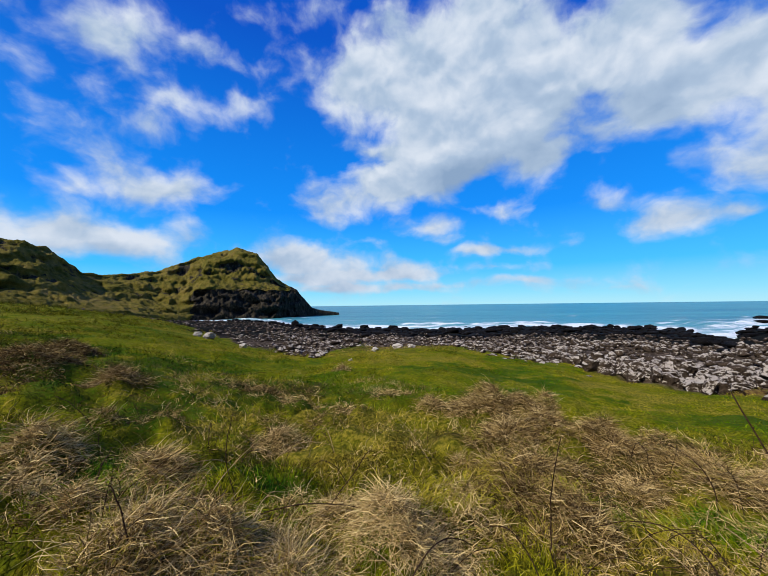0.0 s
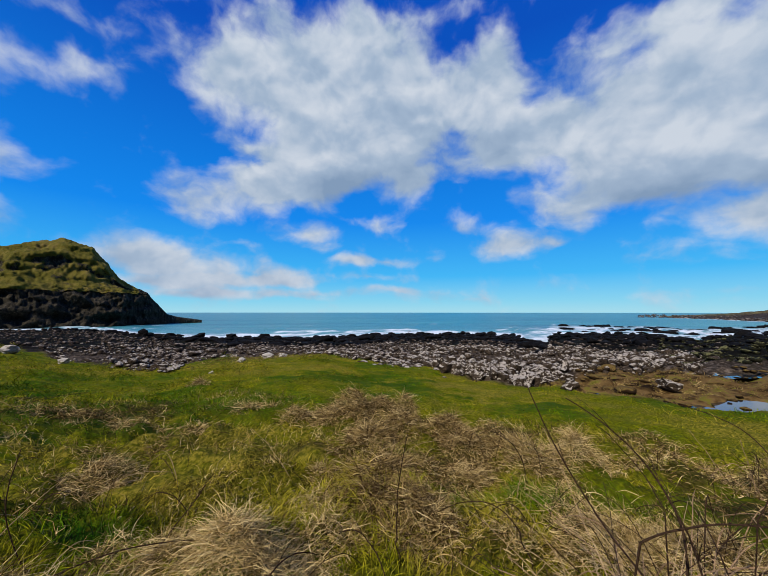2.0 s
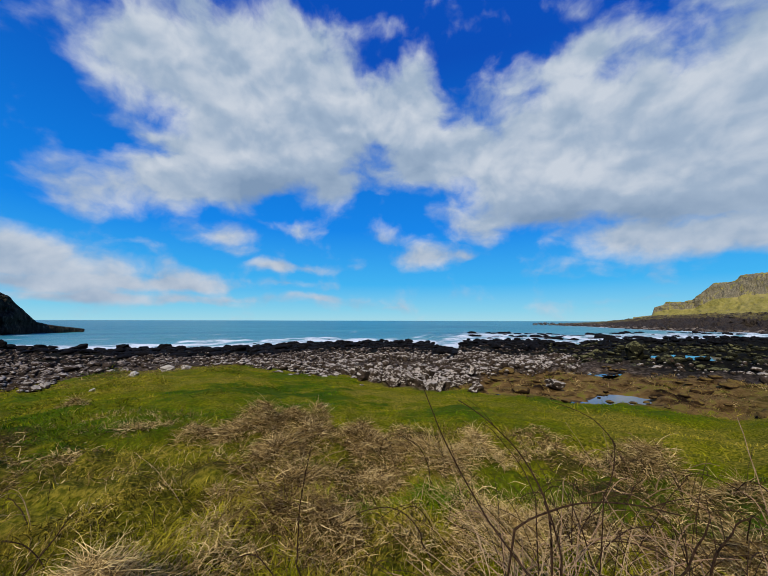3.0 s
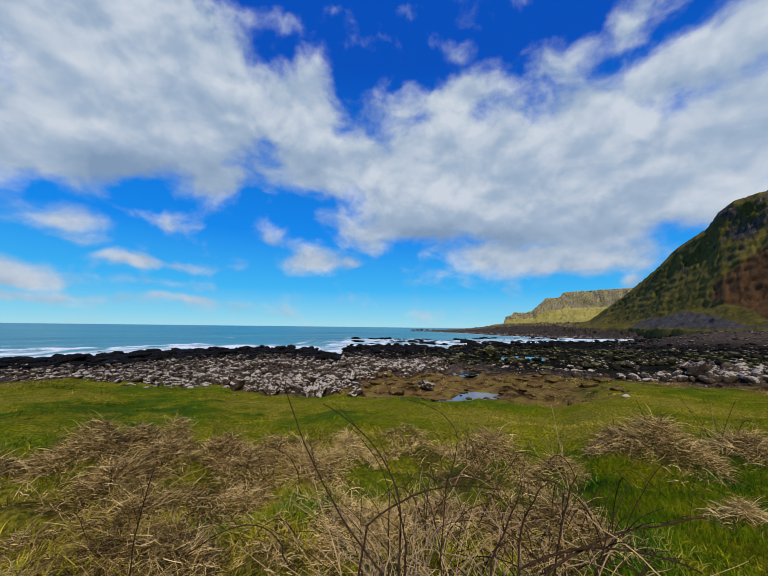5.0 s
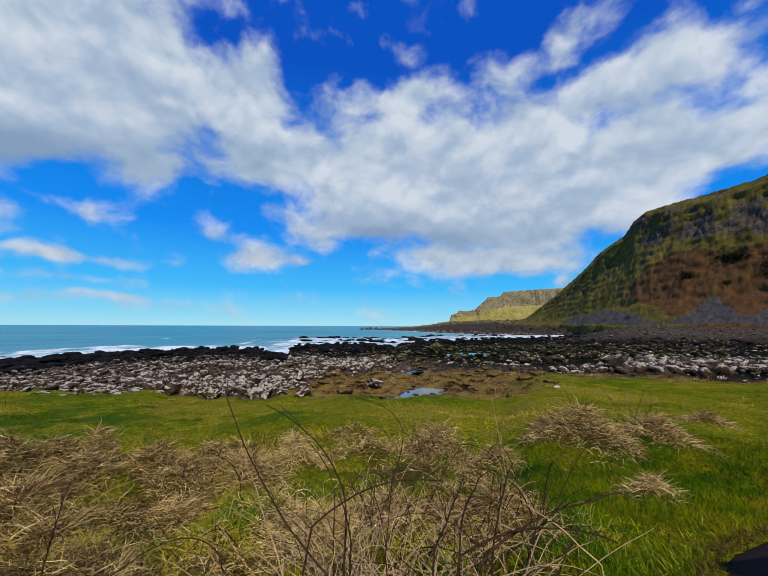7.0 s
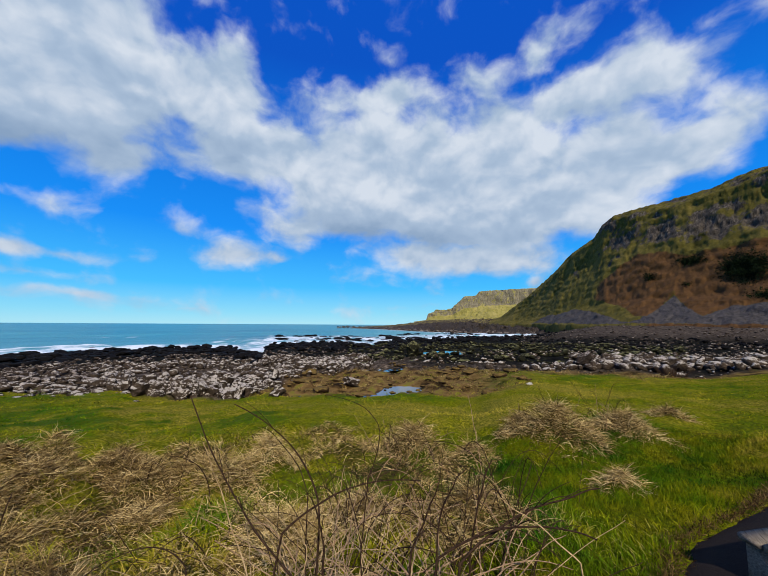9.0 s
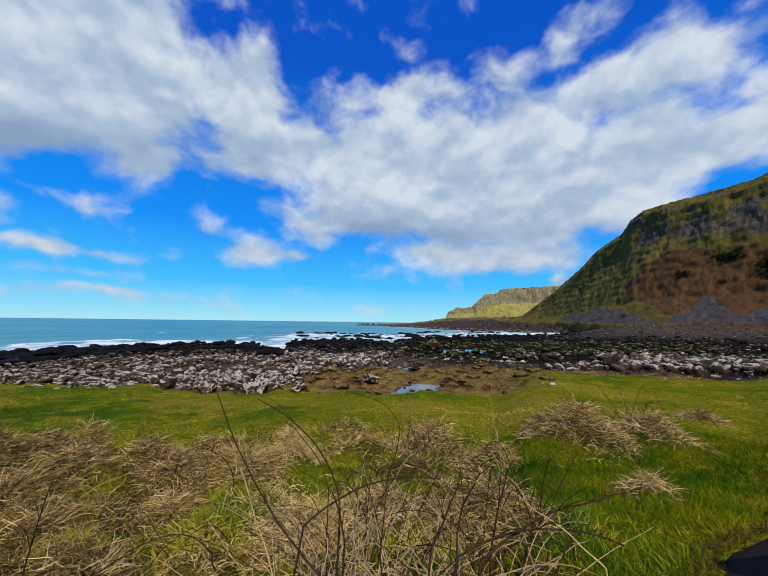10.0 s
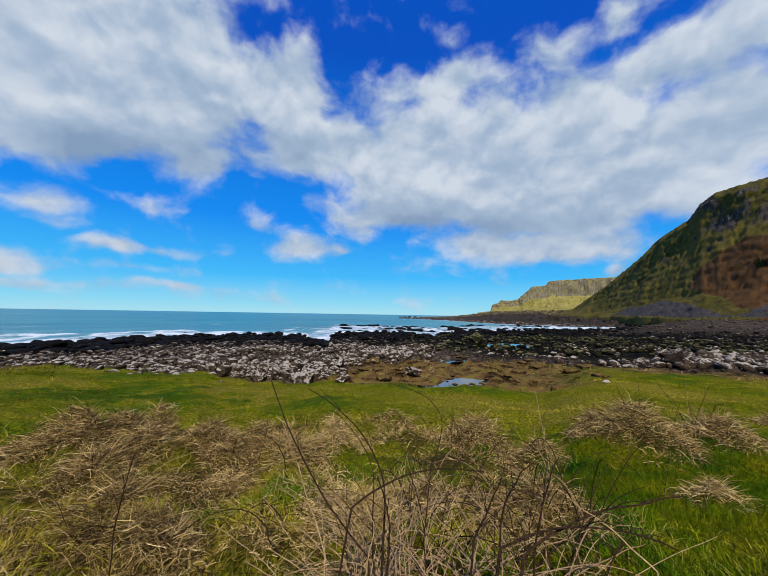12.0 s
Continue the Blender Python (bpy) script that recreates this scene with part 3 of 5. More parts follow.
def straw_cover(x, y):
    """1 where dead grass lies, 0 where green shows, with soft borders."""
    b, d = np.degrees(np.arctan2(x, y)), np.hypot(x, y)
    share = np.maximum(np.interp(b, ROUGH_B, DRY_W), 0.46 * (1 - smooth(d, 2.0, 3.2)) * (1 - smooth(b, 82, 90)))
    for hb, hd, hr in GAPS:
        share = share - 0.5 * np.exp(-((x - hd * math.sin(radians(hb))) ** 2 + (y - hd * math.cos(radians(hb))) ** 2) / hr ** 2)
    reach = np.interp(b, ROUGH_B, ROUGH_D) + (fbm(x * 0.3, y * 0.3, 3) - 0.5) * 4
    rank = 0.5 + (fbm(x * 1.3 + 11, y * 1.3, 4) - 0.5) * 2.6
    cover = (1 - smooth(rank - 0.62 * share, -0.20, 0.22)) * (1 - smooth(d - reach, -0.8, 0.6))
    for hb, hd, hr, hh in HEAPS:
        cover = np.maximum(cover, np.exp(-((x - hd * math.sin(radians(hb))) ** 2 + (y - hd * math.cos(radians(hb))) ** 2) / (0.8 * hr) ** 2))
    return cover


# bearing, distance, half width, half length of the hollows
POOLS = ((66.7, 23.0, 2.4, 1.15), (61.4, 20.6, 0.9, 0.75), (64.9, 33.0, 1.5, 0.9), (73.8, 57.0, 4.2, 3.4), (50.3, 21.2, 0.7, 0.6))


def at(bearing, distance):
    return distance * math.sin(radians(bearing)), distance * math.cos(radians(bearing))


def mesh_object(name, verts, faces, material, smooth_faces=True):
    me = bpy.data.meshes.new(name)
    me.from_pydata(verts, [], faces)
    if smooth_faces:
        me.polygons.foreach_set("use_smooth", np.ones(len(me.polygons), dtype=bool))
    me.materials.append(material)
    me.update()
    return new(name, me)


def add_attr(ob, name, values):
    a = ob.data.attributes.new(name, "FLOAT", "POINT")
    a.data.foreach_set("value", np.asarray(values, np.float32).ravel())


def grid_faces(rows, cols, wrap=False):
    i, j = np.meshgrid(np.arange(rows - 1), np.arange(cols if wrap else cols - 1), indexing="ij")
    k = (j + 1) % cols
    return np.stack([i * cols + j, i * cols + k, (i + 1) * cols + k, (i + 1) * cols + j], -1).reshape(-1, 4).tolist()


def build_ground():
    rings = np.concatenate([[0.05], np.geomspace(0.5, 60, 210), np.geomspace(62, 400, 60), np.geomspace(430, 4600, 14)])
    step = np.concatenate([np.arange(-70, 125, 0.6), np.arange(125, 290, 5.0)])
    d, b = np.meshgrid(rings, np.radians(step), indexing="ij")
    x, y = d * np.sin(b), d * np.cos(b)
    z, rocky, wet, brown = land(x, y)
    verts = np.stack([x, y, z], -1).reshape(-1, 3)
    g = mesh_object("ground", verts.tolist(), grid_faces(len(rings), len(step), True), TURF)
    bd = np.degrees(b)
    gravel = smooth(bd, 84, 94) * smooth(d, 115, 145)
    # soil darkened to stand for shade under the grass, strongest beneath straw
    for n, v in (("rocky", rocky), ("wet", wet), ("brown", brown), ("gravel", gravel), ("litter_shade", np.maximum(0.85 * straw_cover(x, y), 0.25 * (np.hypot(x, y) < np.interp(np.degrees(np.arctan2(x, y)), ROUGH_B, ROUGH_D)) * (np.abs(np.degrees(np.arctan2(x, y)) - 22) < 95)))):
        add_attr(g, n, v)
    tagged(g, "grassy shore sloping down to dark basalt shingle", "ground", kind="structure")


def build_sea():
    rings = np.concatenate([np.geomspace(55, 420, 160), np.geomspace(430, 4700, 50)])
    step = np.arange(-62, 96.1, 0.6)
    d, b = np.meshgrid(rings, np.radians(step), indexing="ij")
    x, y = d * np.sin(b), d * np.cos(b)
    bd = np.degrees(b)
    ds = np.interp(bd + (fbm(x * 0.07 + 9, y * 0.07, 3) - 0.5) * 3, SHORE_B, SHORE_D)
    off = d - ds
    swell = 0.10 * np.sin(off * 0.33 + 5 * fbm(x * 0.02, y * 0.02, 3)) * smooth(off, 0, 30) * (1 - smooth(d, 300, 900))
    # three lines of breakers that run along the shore
    foam = 0.74 * (1 - smooth(off, 4, 50)) * smooth(off, -40, -8)
    foam = np.maximum(foam, 0.62 * smooth(bd, 34, 46) * (1 - smooth(off, 60, 120)) * smooth(off, -20, 2))
    foot = np.interp(bd, (57.5, 60, 64.4, 67, 70.6, 75, 80, 86, 92), (560, 520, 430, 380, 330, 300, 290, 280, 250))
    foam = np.maximum(foam, 0.7 * smooth(bd, 56, 60) * np.exp(-((d - foot + 16) / 24) ** 2))
    crest = np.zeros_like(d)
    for at_off, high, wide in ((14, 0.55, 4.0), (30, 0.7, 4.5), (52, 0.55, 5.0), (85, 0.4, 5.0)):
        line = off - at_off - (fbm(bd * 0.11 + at_off, d * 0 + at_off, 3) - 0.5) * 22
        gate = smooth(fbm(bd * 0.10 + 3.1 * at_off, d * 0 + 2.0, 3), 0.30, 0.52)
        roll = np.exp(-(line / wide) ** 2) * gate
        crest += high * roll
        foam = np.maximum(foam, roll * (0.8 if at_off < 40 else 0.45) * np.where(line < 0, 1.0, 0.75))
    z = swell + crest * (0.6 + 0.8 * fbm(x * 0.3, y * 0.3, 3))
    s = mesh_object("sea", np.stack([x, y, z], -1).reshape(-1, 3).tolist(), grid_faces(len(rings), len(step)), SEA)
    add_attr(s, "foam", foam)
    add_attr(s, "shallow", 1 - smooth(off, 5, 120))
    tagged(s, "blue-green sea with white surf breaking on rocks", "sea", kind="structure")


def fbm3(p, scale, octaves=5):
    return noise.fractal(Vector(p) * scale, 0.9, 2.1, octaves)


def build_hill(name, label, material, b, foot_d, foot_z, crest_d, crest_el, profile, cols, rows, rough, attrs, craggy=1.0, dense=None):
    """A slope between a foot line and a crest line, both given by bearing, with a back behind the crest."""
    bs = np.linspace(b[0], b[-1], cols)
    if dense:
        few = cols // 7
        bs = np.interp(np.arange(cols), (0, few if dense[0] > b[0] else 0, cols - 1 - (few if dense[1] < b[-1] else 0), cols - 1), (b[0], *dense, b[-1]))
    fd, fz = np.interp(bs, b, foot_d), np.interp(bs, b, foot_z)
    cd, ce = np.interp(bs, b, crest_d), np.interp(bs, b, crest_el)
    verts, cols_attr = [], {k: [] for k in ("bare", "scree", "fern")}
    us = np.concatenate([[-0.06], np.linspace(0, 1, rows), [1.1, 1.6]])
    for u in us:
        for k, bb in enumerate(bs):
            top = EYE + cd[k] * math.tan(radians(ce[k]))
            pf, ph = profile(bb, min(max(u, 0), 1), top - fz[k])
            dist, z = fd[k] + (cd[k] - fd[k]) * pf, fz[k] + (top - fz[k]) * ph
            if u < 0:
                dist, z = dist - 4, z - 6
            elif u > 1:
                dist, z = cd[k] + (u - 1) * 90, top - (u - 1) * 22
            x, y = at(bb, dist)
            a = attrs(bb, u, math.degrees(math.atan2(z - EYE, dist)))
            slow, quick = fbm3((x, y, z), 0.035), fbm3((x, y, z * 1.6), 0.16)
            crag = abs(fbm3((x + 50, y, z * 1.3), 0.085, 6))
            knobs = fbm3((x, y, z), 0.42, 4)
            amp = rough * min(1, max(0, (top - fz[k]) / 25)) * (1 if 0 < u < 0.97 else 0.55)
            flute = fbm3((x, y, z * 0.10), 0.34, 3)
            push = slow * 1.6 + quick * 0.6 + flute * 1.1 * max(0.0, a.get("bare", 0.0) - 0.4) - crag * 3.0 * max(0.12, a.get("bare", 0.0) * craggy)
            push += 0.42 * craggy * math.sin(z * 1.15 + slow * 4.0)  # lava beds
            x, y = at(bb, dist - push * amp * 1.3 - knobs * 0.30 * amp * craggy)
            lift = (slow * 0.5 + quick * (0.1 + 0.4 * craggy) - crag * 0.5 * craggy) * amp if u < 0.97 else (quick * 0.9 - 0.1) * amp
            verts.append((x, y, z + lift + knobs * 0.24 * amp * craggy))
            for key in cols_attr:
                cols_attr[key].append(a.get(key, 0.0) + (0.5 * crag - 0.1 if key == "bare" else 0.0))
    ob = mesh_object(name, verts, grid_faces(len(us), cols), material)
    for key, values in cols_attr.items():
        add_attr(ob, key, values)
    return tagged(ob, label, "hill", kind="structure")


def lerp_profile(points, u):
    xs = [p[0] for p in points]
    return float(np.interp(u, xs, [p[1] for p in points])), float(np.interp(u, xs, [p[2] for p in points]))


def headland_profile(b, u, tall):
    slope = lerp_profile(((0, 0, 0), (0.3, 0.45, 0.2), (0.7, 0.75, 0.62), (1, 1, 1)), u)
    face = min(0.93, 15.5 / max(tall, 1.0))
    cliff = lerp_profile(((0, 0, 0), (0.42, 0.12, face), (0.52, 0.30, min(0.96, face + 0.06)), (0.74, 0.62, face + (1 - face) * 0.45), (0.82, 0.66, face + (1 - face) * 0.66), (1, 1, 1)), u)
    w = float(smooth(np.array(b), -31, -26))
    return slope[0] * (1 - w) + cliff[0] * w, slope[1] * (1 - w) + cliff[1] * w


def headland_attrs(b, u, el):
    w = float(smooth(np.array(b), -31, -27))
    bare = 0.95 * w if u < 0.44 else 0.20
    if 0.70 < u < 0.80:
        bare = 0.46
    if b > -15:
        bare = 0.8
    if w < 0.5:
        bare = 0.40 if 0.80 < u < 0.97 or 0.50 < u < 0.58 else 0.12
    return {"bare": bare}


def right_profile(b, u, tall):
    return lerp_profile(((0, 0, 0), (0.3, 0.35, 0.17), (0.6, 0.62, 0.52), (0.72, 0.72, 0.66), (0.84, 0.80, 0.88), (1, 1, 1)), u)


def lump(b, el, cb, cel, wide, high):
    return math.exp(-((b - cb) / wide) ** 2 - ((el - cel) / high) ** 2)


def right_attrs(b, u, el):
    """Scree fans along the foot, bracken above them, crags under the crest."""
    fan = float(np.interp(b, (85, 86.6, 89, 92.5, 96, 98.2, 99.6, 101.5, 103.3, 104.5, 105.8, 107, 108.4, 112, 130), (0, 0.5, 1.5, 2.3, 1.5, 0.4, 0.8, 2.3, 3.9, 2.3, 1.2, 2.0, 2.6, 2.6, 2.4)))
    scree = 0.95 * float(smooth(np.array(el), 0.2, 0.45)) * (1 - float(smooth(np.array(el), fan - 0.35, fan + 0.35)))
    west = float(np.interp(el, (1.0, 1.6, 2.8, 3.6, 6.1, 9.9), (100, 98.6, 97.0, 94.2, 95.2, 99.7)))
    top = float(np.interp(b, (93, 95, 97, 99.7, 104, 110.6, 130), (5, 6.2, 8, 9.8, 9.2, 9.9, 10.5)))
    fern = 0.85 * float(smooth(np.array(b), west - 0.9, west + 1.3)) * (1 - float(smooth(np.array(el), top - 0.9, top + 0.7)))
    bare = -0.04 + 0.40 * float(smooth(np.array(el), top, top + 1.2)) * float(smooth(np.array(b), 93, 97))
    for cb, cel, wide, high in ((98.0, 11.4, 1.2, 0.9), (102.5, 11.6, 1.9, 0.9), (107.5, 11.9, 2.4, 1.1), (112.5, 12.4, 2.0, 1.2), (92.5, 7.2, 0.7, 1.1), (86.9, 4.5, 0.6, 0.5), (96.6, 13.8, 1.2, 0.7)):
        bare += 0.50 * lump(b, el, cb, cel, wide, high)
    fern *= 1 - scree
    return {"fern": fern, "scree": scree, "bare": bare * (1 - 0.9 * fern)}


def far_profile(b, u, tall):
    return lerp_profile(((0, 0, 0), (0.35, 0.45, 0.20), (0.62, 0.8, 0.55), (0.72, 0.84, 0.95), (1, 1, 1)), u)


def far_attrs(b, u, el):
    return {"bare": 0.62 if 0.58 < u < 0.85 else (0.5 if u < 0.1 else 0.15)}


build_ground()
build_sea()
build_hill("headland", "grassy headland with a dark columnar basalt cliff over the sea", HILL_GREEN,
           (-112, -80, -60, -47.8, -46.3, -43.9, -41.5, -41.0, -39.3, -37.3, -33.1, -29.6, -27.4, -25.1, -22.8, -20.0, -18.5, -17.0, -14.1, -13.5, -11.6, -10.6, -7.3),
           (120, 125, 130, 135, 138, 142, 148, 149, 153, 158, 170, 185, 190, 192, 194, 196, 198, 200, 212, 215, 228, 232, 240),
           (8.5, 8.6, 8.8, 8.0, 7.8, 7.4, 6.6, 6.4, 6.0, 5.2, 3.4, 0.8, 0.2, 0, 0, 0, 0, 0, 0, 0, 0, 0, 0),
           (210, 210, 205, 200, 200, 205, 212, 214, 220, 224, 232, 236, 238, 238, 238, 236, 236, 234, 236, 236, 242, 243, 247),
           (13, 12, 9.5, 8.04, 7.85, 7.0, 5.25, 4.7, 4.2, 4.42, 5.06, 6.6, 7.55, 8.17, 8.9, 8.26, 6.35, 4.24, 2.7, 1.92, -0.28, -0.61, -1.15),
           headland_profile, 440, 84, 1.9, headland_attrs, 1.0, (-49, -7.3))
HILLSIDE = build_hill("hillside", "steep bay hillside with rusty bracken, grey scree and basalt crags", HILL_RIGHT,
           (79.5, 82, 86.5, 90, 92.2, 95, 96, 97.5, 100, 104, 107, 111, 125, 150, 180, 210, 250),
           (455, 420, 330, 260, 235, 205, 200, 195, 185, 175, 170, 165, 150, 140, 135, 130, 125),
           (8, 8, 7.4, 7.0, 6.8, 6.4, 6.3, 6.2, 6.2, 6.2, 6.4, 6.8, 8, 8, 8, 8, 8.4),
           (530, 500, 440, 400, 380, 350, 340, 330, 310, 290, 280, 270, 240, 220, 210, 205, 208),
           (0.3, 1.3, 4.81, 8.1, 10.5, 12.2, 13.9, 14.9, 15.3, 15.9, 16.2, 17.3, 19, 20, 20, 18, 13),
           right_profile, 400, 92, 1.7, right_attrs, 0.5, (79.5, 114))


def build_gorse(hill, spots):
    """Dark evergreen scrub: thousands of small leaves over the slope, thickest at the middle of each patch."""
    co = np.zeros(len(hill.data.vertices) * 3, np.float32)
    hill.data.vertices.foreach_get("co", co)
    co = co.reshape(-1, 3)
    b, el = np.degrees(np.arctan2(co[:, 0], co[:, 1])), np.degrees(np.arctan2(co[:, 2] - EYE, np.hypot(co[:, 0], co[:, 1])))
    roots = []
    for cb, cel, wide, high, count in spots:
        share = np.exp(-((b - cb) / wide) ** 2 - ((el - cel) / high) ** 2) * (np.abs(b - cb) < 2 * wide)
        roots.append(co[RNG.choice(len(co), count, p=share / share.sum())])
    p = np.concatenate(roots)
    n = len(p)
    p = p + RNG.normal(0, 0.7, (n, 3)) * np.array([1, 1, 0.5]) + np.array([0, 0, 0.7])
    tri = p[:, None, :] + RNG.normal(0, 0.28, (n, 3, 3))
    ob = mesh_object("gorse", tri.reshape(-1, 3).tolist(), np.arange(3 * n).reshape(-1, 3).tolist(), GORSE, False)
    tagged(ob, "dark green gorse scrub clinging to the hillside", "bush", kind="stuff")


build_gorse(HILLSIDE, ((109.8, 6.6, 1.3, 1.0, 9000), (105.2, 7.9, 0.9, 0.35, 1800), (101.0, 6.2, 0.4, 0.3, 500), (104.6, 5.0, 0.25, 0.15, 150), (112.0, 3.4, 1.4, 0.3, 1500)))
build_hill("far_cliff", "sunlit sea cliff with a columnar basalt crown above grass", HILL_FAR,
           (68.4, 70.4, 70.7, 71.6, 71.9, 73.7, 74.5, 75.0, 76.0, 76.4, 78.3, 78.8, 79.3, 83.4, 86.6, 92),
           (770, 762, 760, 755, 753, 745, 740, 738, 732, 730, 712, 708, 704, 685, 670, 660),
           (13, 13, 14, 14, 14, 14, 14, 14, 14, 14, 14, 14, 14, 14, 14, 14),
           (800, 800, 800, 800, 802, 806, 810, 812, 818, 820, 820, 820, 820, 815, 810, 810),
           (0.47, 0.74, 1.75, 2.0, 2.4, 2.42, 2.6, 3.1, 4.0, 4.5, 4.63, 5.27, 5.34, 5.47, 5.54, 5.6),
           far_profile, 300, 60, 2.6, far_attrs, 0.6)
build_hill("far_platform", "low brown boulder shelf along the far bay", SHELF,
           (57.5, 60, 64.4, 67, 70.6, 75, 80, 86, 92),
           (560, 520, 430, 380, 330, 300, 290, 280, 250),
           (-0.5, 0, 0, 0, 0, 0, 0.2, 0.5, 1),
           (640, 640, 660, 680, 720, 720, 640, 480, 330),
           (-0.62, -0.38, -0.16, 0.15, 0.62, 0.85, 0.95, 0.7, 0.3),
           lambda b, u, tall: (u, u ** 0.8), 260, 40, 6.0, lambda b, u, el: {"bare": 0.75 if u < 0.5 else 0.42})

# ---- pools ----


def build_pool(k, bearing, distance, half_w, half_l):
    cx, cy = at(bearing, distance)
    turn = np.linspace(0, 6.28, 24)
    rim = float(np.mean(land(cx + half_w * np.cos(turn), cy + half_l * np.sin(turn))[0])) + 0.10 + 0.004 * distance + (0.25 if distance > 50 else 0.0)
    bm = bmesh.new()
    ring = []
    for i in range(40):
        a = 2 * math.pi * i / 40
        r = 1.08 + 0.55 * (noise.noise(Vector((math.cos(a) * 1.6, math.sin(a) * 1.6, k * 7.0))))
        ring.append(bm.verts.new((cx + half_w * r * math.cos(a), cy + half_l * r * math.sin(a), rim)))
    bm.faces.new(ring)
    me = bpy.data.meshes.new("pool")
    bm.to_mesh(me)
    bm.free()
    me.materials.append(POOL)
    tagged(new("pool", me), "still rock pool reflecting the sky", "pool", "pools among the rocks", "structure")


for k, (pb, pd, pw, pl) in enumerate(POOLS):
    build_pool(k, pb, pd, pw, pl)

# ---- rocks ----


def rock_shape(seed, subdivisions, angular=0.5):
    """Vertices and triangles of one broken, rounded boulder about one metre across."""
    bm = bmesh.new()
    bmesh.ops.create_icosphere(bm, subdivisions=subdivisions, radius=0.5)
    rnd = random.Random(seed)
    cuts = []
    for _ in range(13):
        v = Vector((rnd.gauss(0, 1), rnd.gauss(0, 1), rnd.gauss(0, 0.8))).normalized()
        cuts.append((v, rnd.uniform(0.24, 0.43)))
    off = Vector((seed * 3.7, seed * 1.3, 0))
    for v in bm.verts:
        p = v.co.copy()
        for n, h in cuts:
            over = p.dot(n) - h
            if over > 0:
                p -= n * over * (0.55 + angular * 0.45)
        v.co = p * (1 + 0.30 * noise.fractal(p * 3.6 + off, 0.7, 2.1, 4))
    verts = np.array([v.co[:] for v in bm.verts])
    faces = np.array([[v.index for v in f.verts] for f in bm.faces])
    bm.free()
    return verts, faces


FINE_ROCKS = [rock_shape(k, 3, 1.0) for k in range(9)]
MID_ROCKS = [rock_shape(k + 20, 2, 1.0) for k in range(9)]
PLAIN_ROCKS = [rock_shape(k + 40, 2, 0.7) for k in range(9)]
FAR_ROCKS = [rock_shape(k + 60, 1, 1.0) for k in range(9)]


def turn_matrix(yaw, tilt_x, tilt_y):
    return np.array(Euler((tilt_x, tilt_y, yaw)).to_matrix())


def joined_rocks(name, label, shapes, spots, material):
    """One mesh of many boulders: spots are x, y, z, size, flatness."""
    allv, allf, base = [], [], 0
    for x, y, z, size, flatness in spots:
        v, f = (shapes if math.hypot(x, y) < 16 + 34 * size else FAR_ROCKS)[RNG.integers(9)]
        m = turn_matrix(RNG.uniform(0, 6.28), RNG.uniform(-0.5, 0.5), RNG.uniform(-0.5, 0.5))
        p = (v * np.array([1.0, RNG.uniform(0.65, 1.0), 0.9])) @ m.T
        p = p * np.array([size, size, size * flatness]) + np.array([x, y, z])
        allv.append(p)
        allf.append(f + base)
        base += len(p)
    verts, faces = np.concatenate(allv), np.concatenate(allf)
    me = bpy.data.meshes.new(name)
    me.vertices.add(len(verts))
    me.vertices.foreach_set("co", verts.astype(np.float32).ravel())
    me.loops.add(faces.size)
    me.loops.foreach_set("vertex_index", faces.astype(np.int32).ravel())
    me.polygons.add(len(faces))
    me.polygons.foreach_set("loop_start", np.arange(0, faces.size, 3, dtype=np.int32))
    me.update(calc_edges=True)
    me.materials.append(material)
    return tagged(new(name, me), label, "rocks", kind="stuff")


def scatter(count, b_low, b_high, d_low, d_high, size_low, size_high, flat_low, flat_high, keep=None, sink=0.18, lowest=-9.0):
    """Random spots in a stretch of the shore; the distances may follow the turf's edge or the waterline."""
    spots = []
    b = RNG.uniform(b_low, b_high, count)
    lo, hi = d_low(b), d_high(b)
    d = np.sqrt(RNG.uniform(0, 1, count) * (hi ** 2 - lo ** 2) + lo ** 2)
    x, y = d * np.sin(np.radians(b)), d * np.cos(np.radians(b))
    z = np.maximum(land(x, y)[0], lowest)
    clump = fbm(x * 0.22 + 40, y * 0.22, 3)
    size = size_low + (size_high - size_low) * RNG.random(count) ** 2.4
    flatness = RNG.uniform(flat_low, flat_high, count)
    ok = np.ones(count, bool) if keep is None else keep(b, d, clump)
    for pb, pd, pw, pl in POOLS:
        px, py = at(pb, pd)
        ok &= np.hypot((x - px) / (pw + size * 0.4), (y - py) / (pl + size * 0.4)) > 1.15
    for k in np.nonzero(ok)[0]:
        spots.append((x[k], y[k], z[k] + size[k] * flatness[k] * (0.5 - sink) - 0.04, size[k], flatness[k]))
    return spots


def edge(b):
    return np.interp(b, EDGE_B, EDGE_D)


def shore(b):
    return np.interp(b, SHORE_B, SHORE_D)


# pale, lichen-crusted boulders nearest to the turf
pale = scatter(3200, 25, 62, lambda b: edge(b) + 0.2, lambda b: edge(b) * 0 + 54, 0.25, 1.05, 0.55, 0.95, lambda b, d, c: (c > 0.36) | (d < edge(b) + 9))
pale += scatter(420, 27, 45, lambda b: edge(b) + 0.1, lambda b: edge(b) + 8, 0.35, 1.2, 0.6, 1.0)
pale += scatter(4200, -24, 27, lambda b: edge(b) + 0.5, lambda b: edge(b) + 30, 0.2, 0.85, 0.4, 0.75, lambda b, d, c: c > 0.42)
pale += scatter(1000, 42, 61, lambda b: edge(b) + 3.5, lambda b: edge(b) * 0 + 50, 0.3, 1.0, 0.6, 0.95)
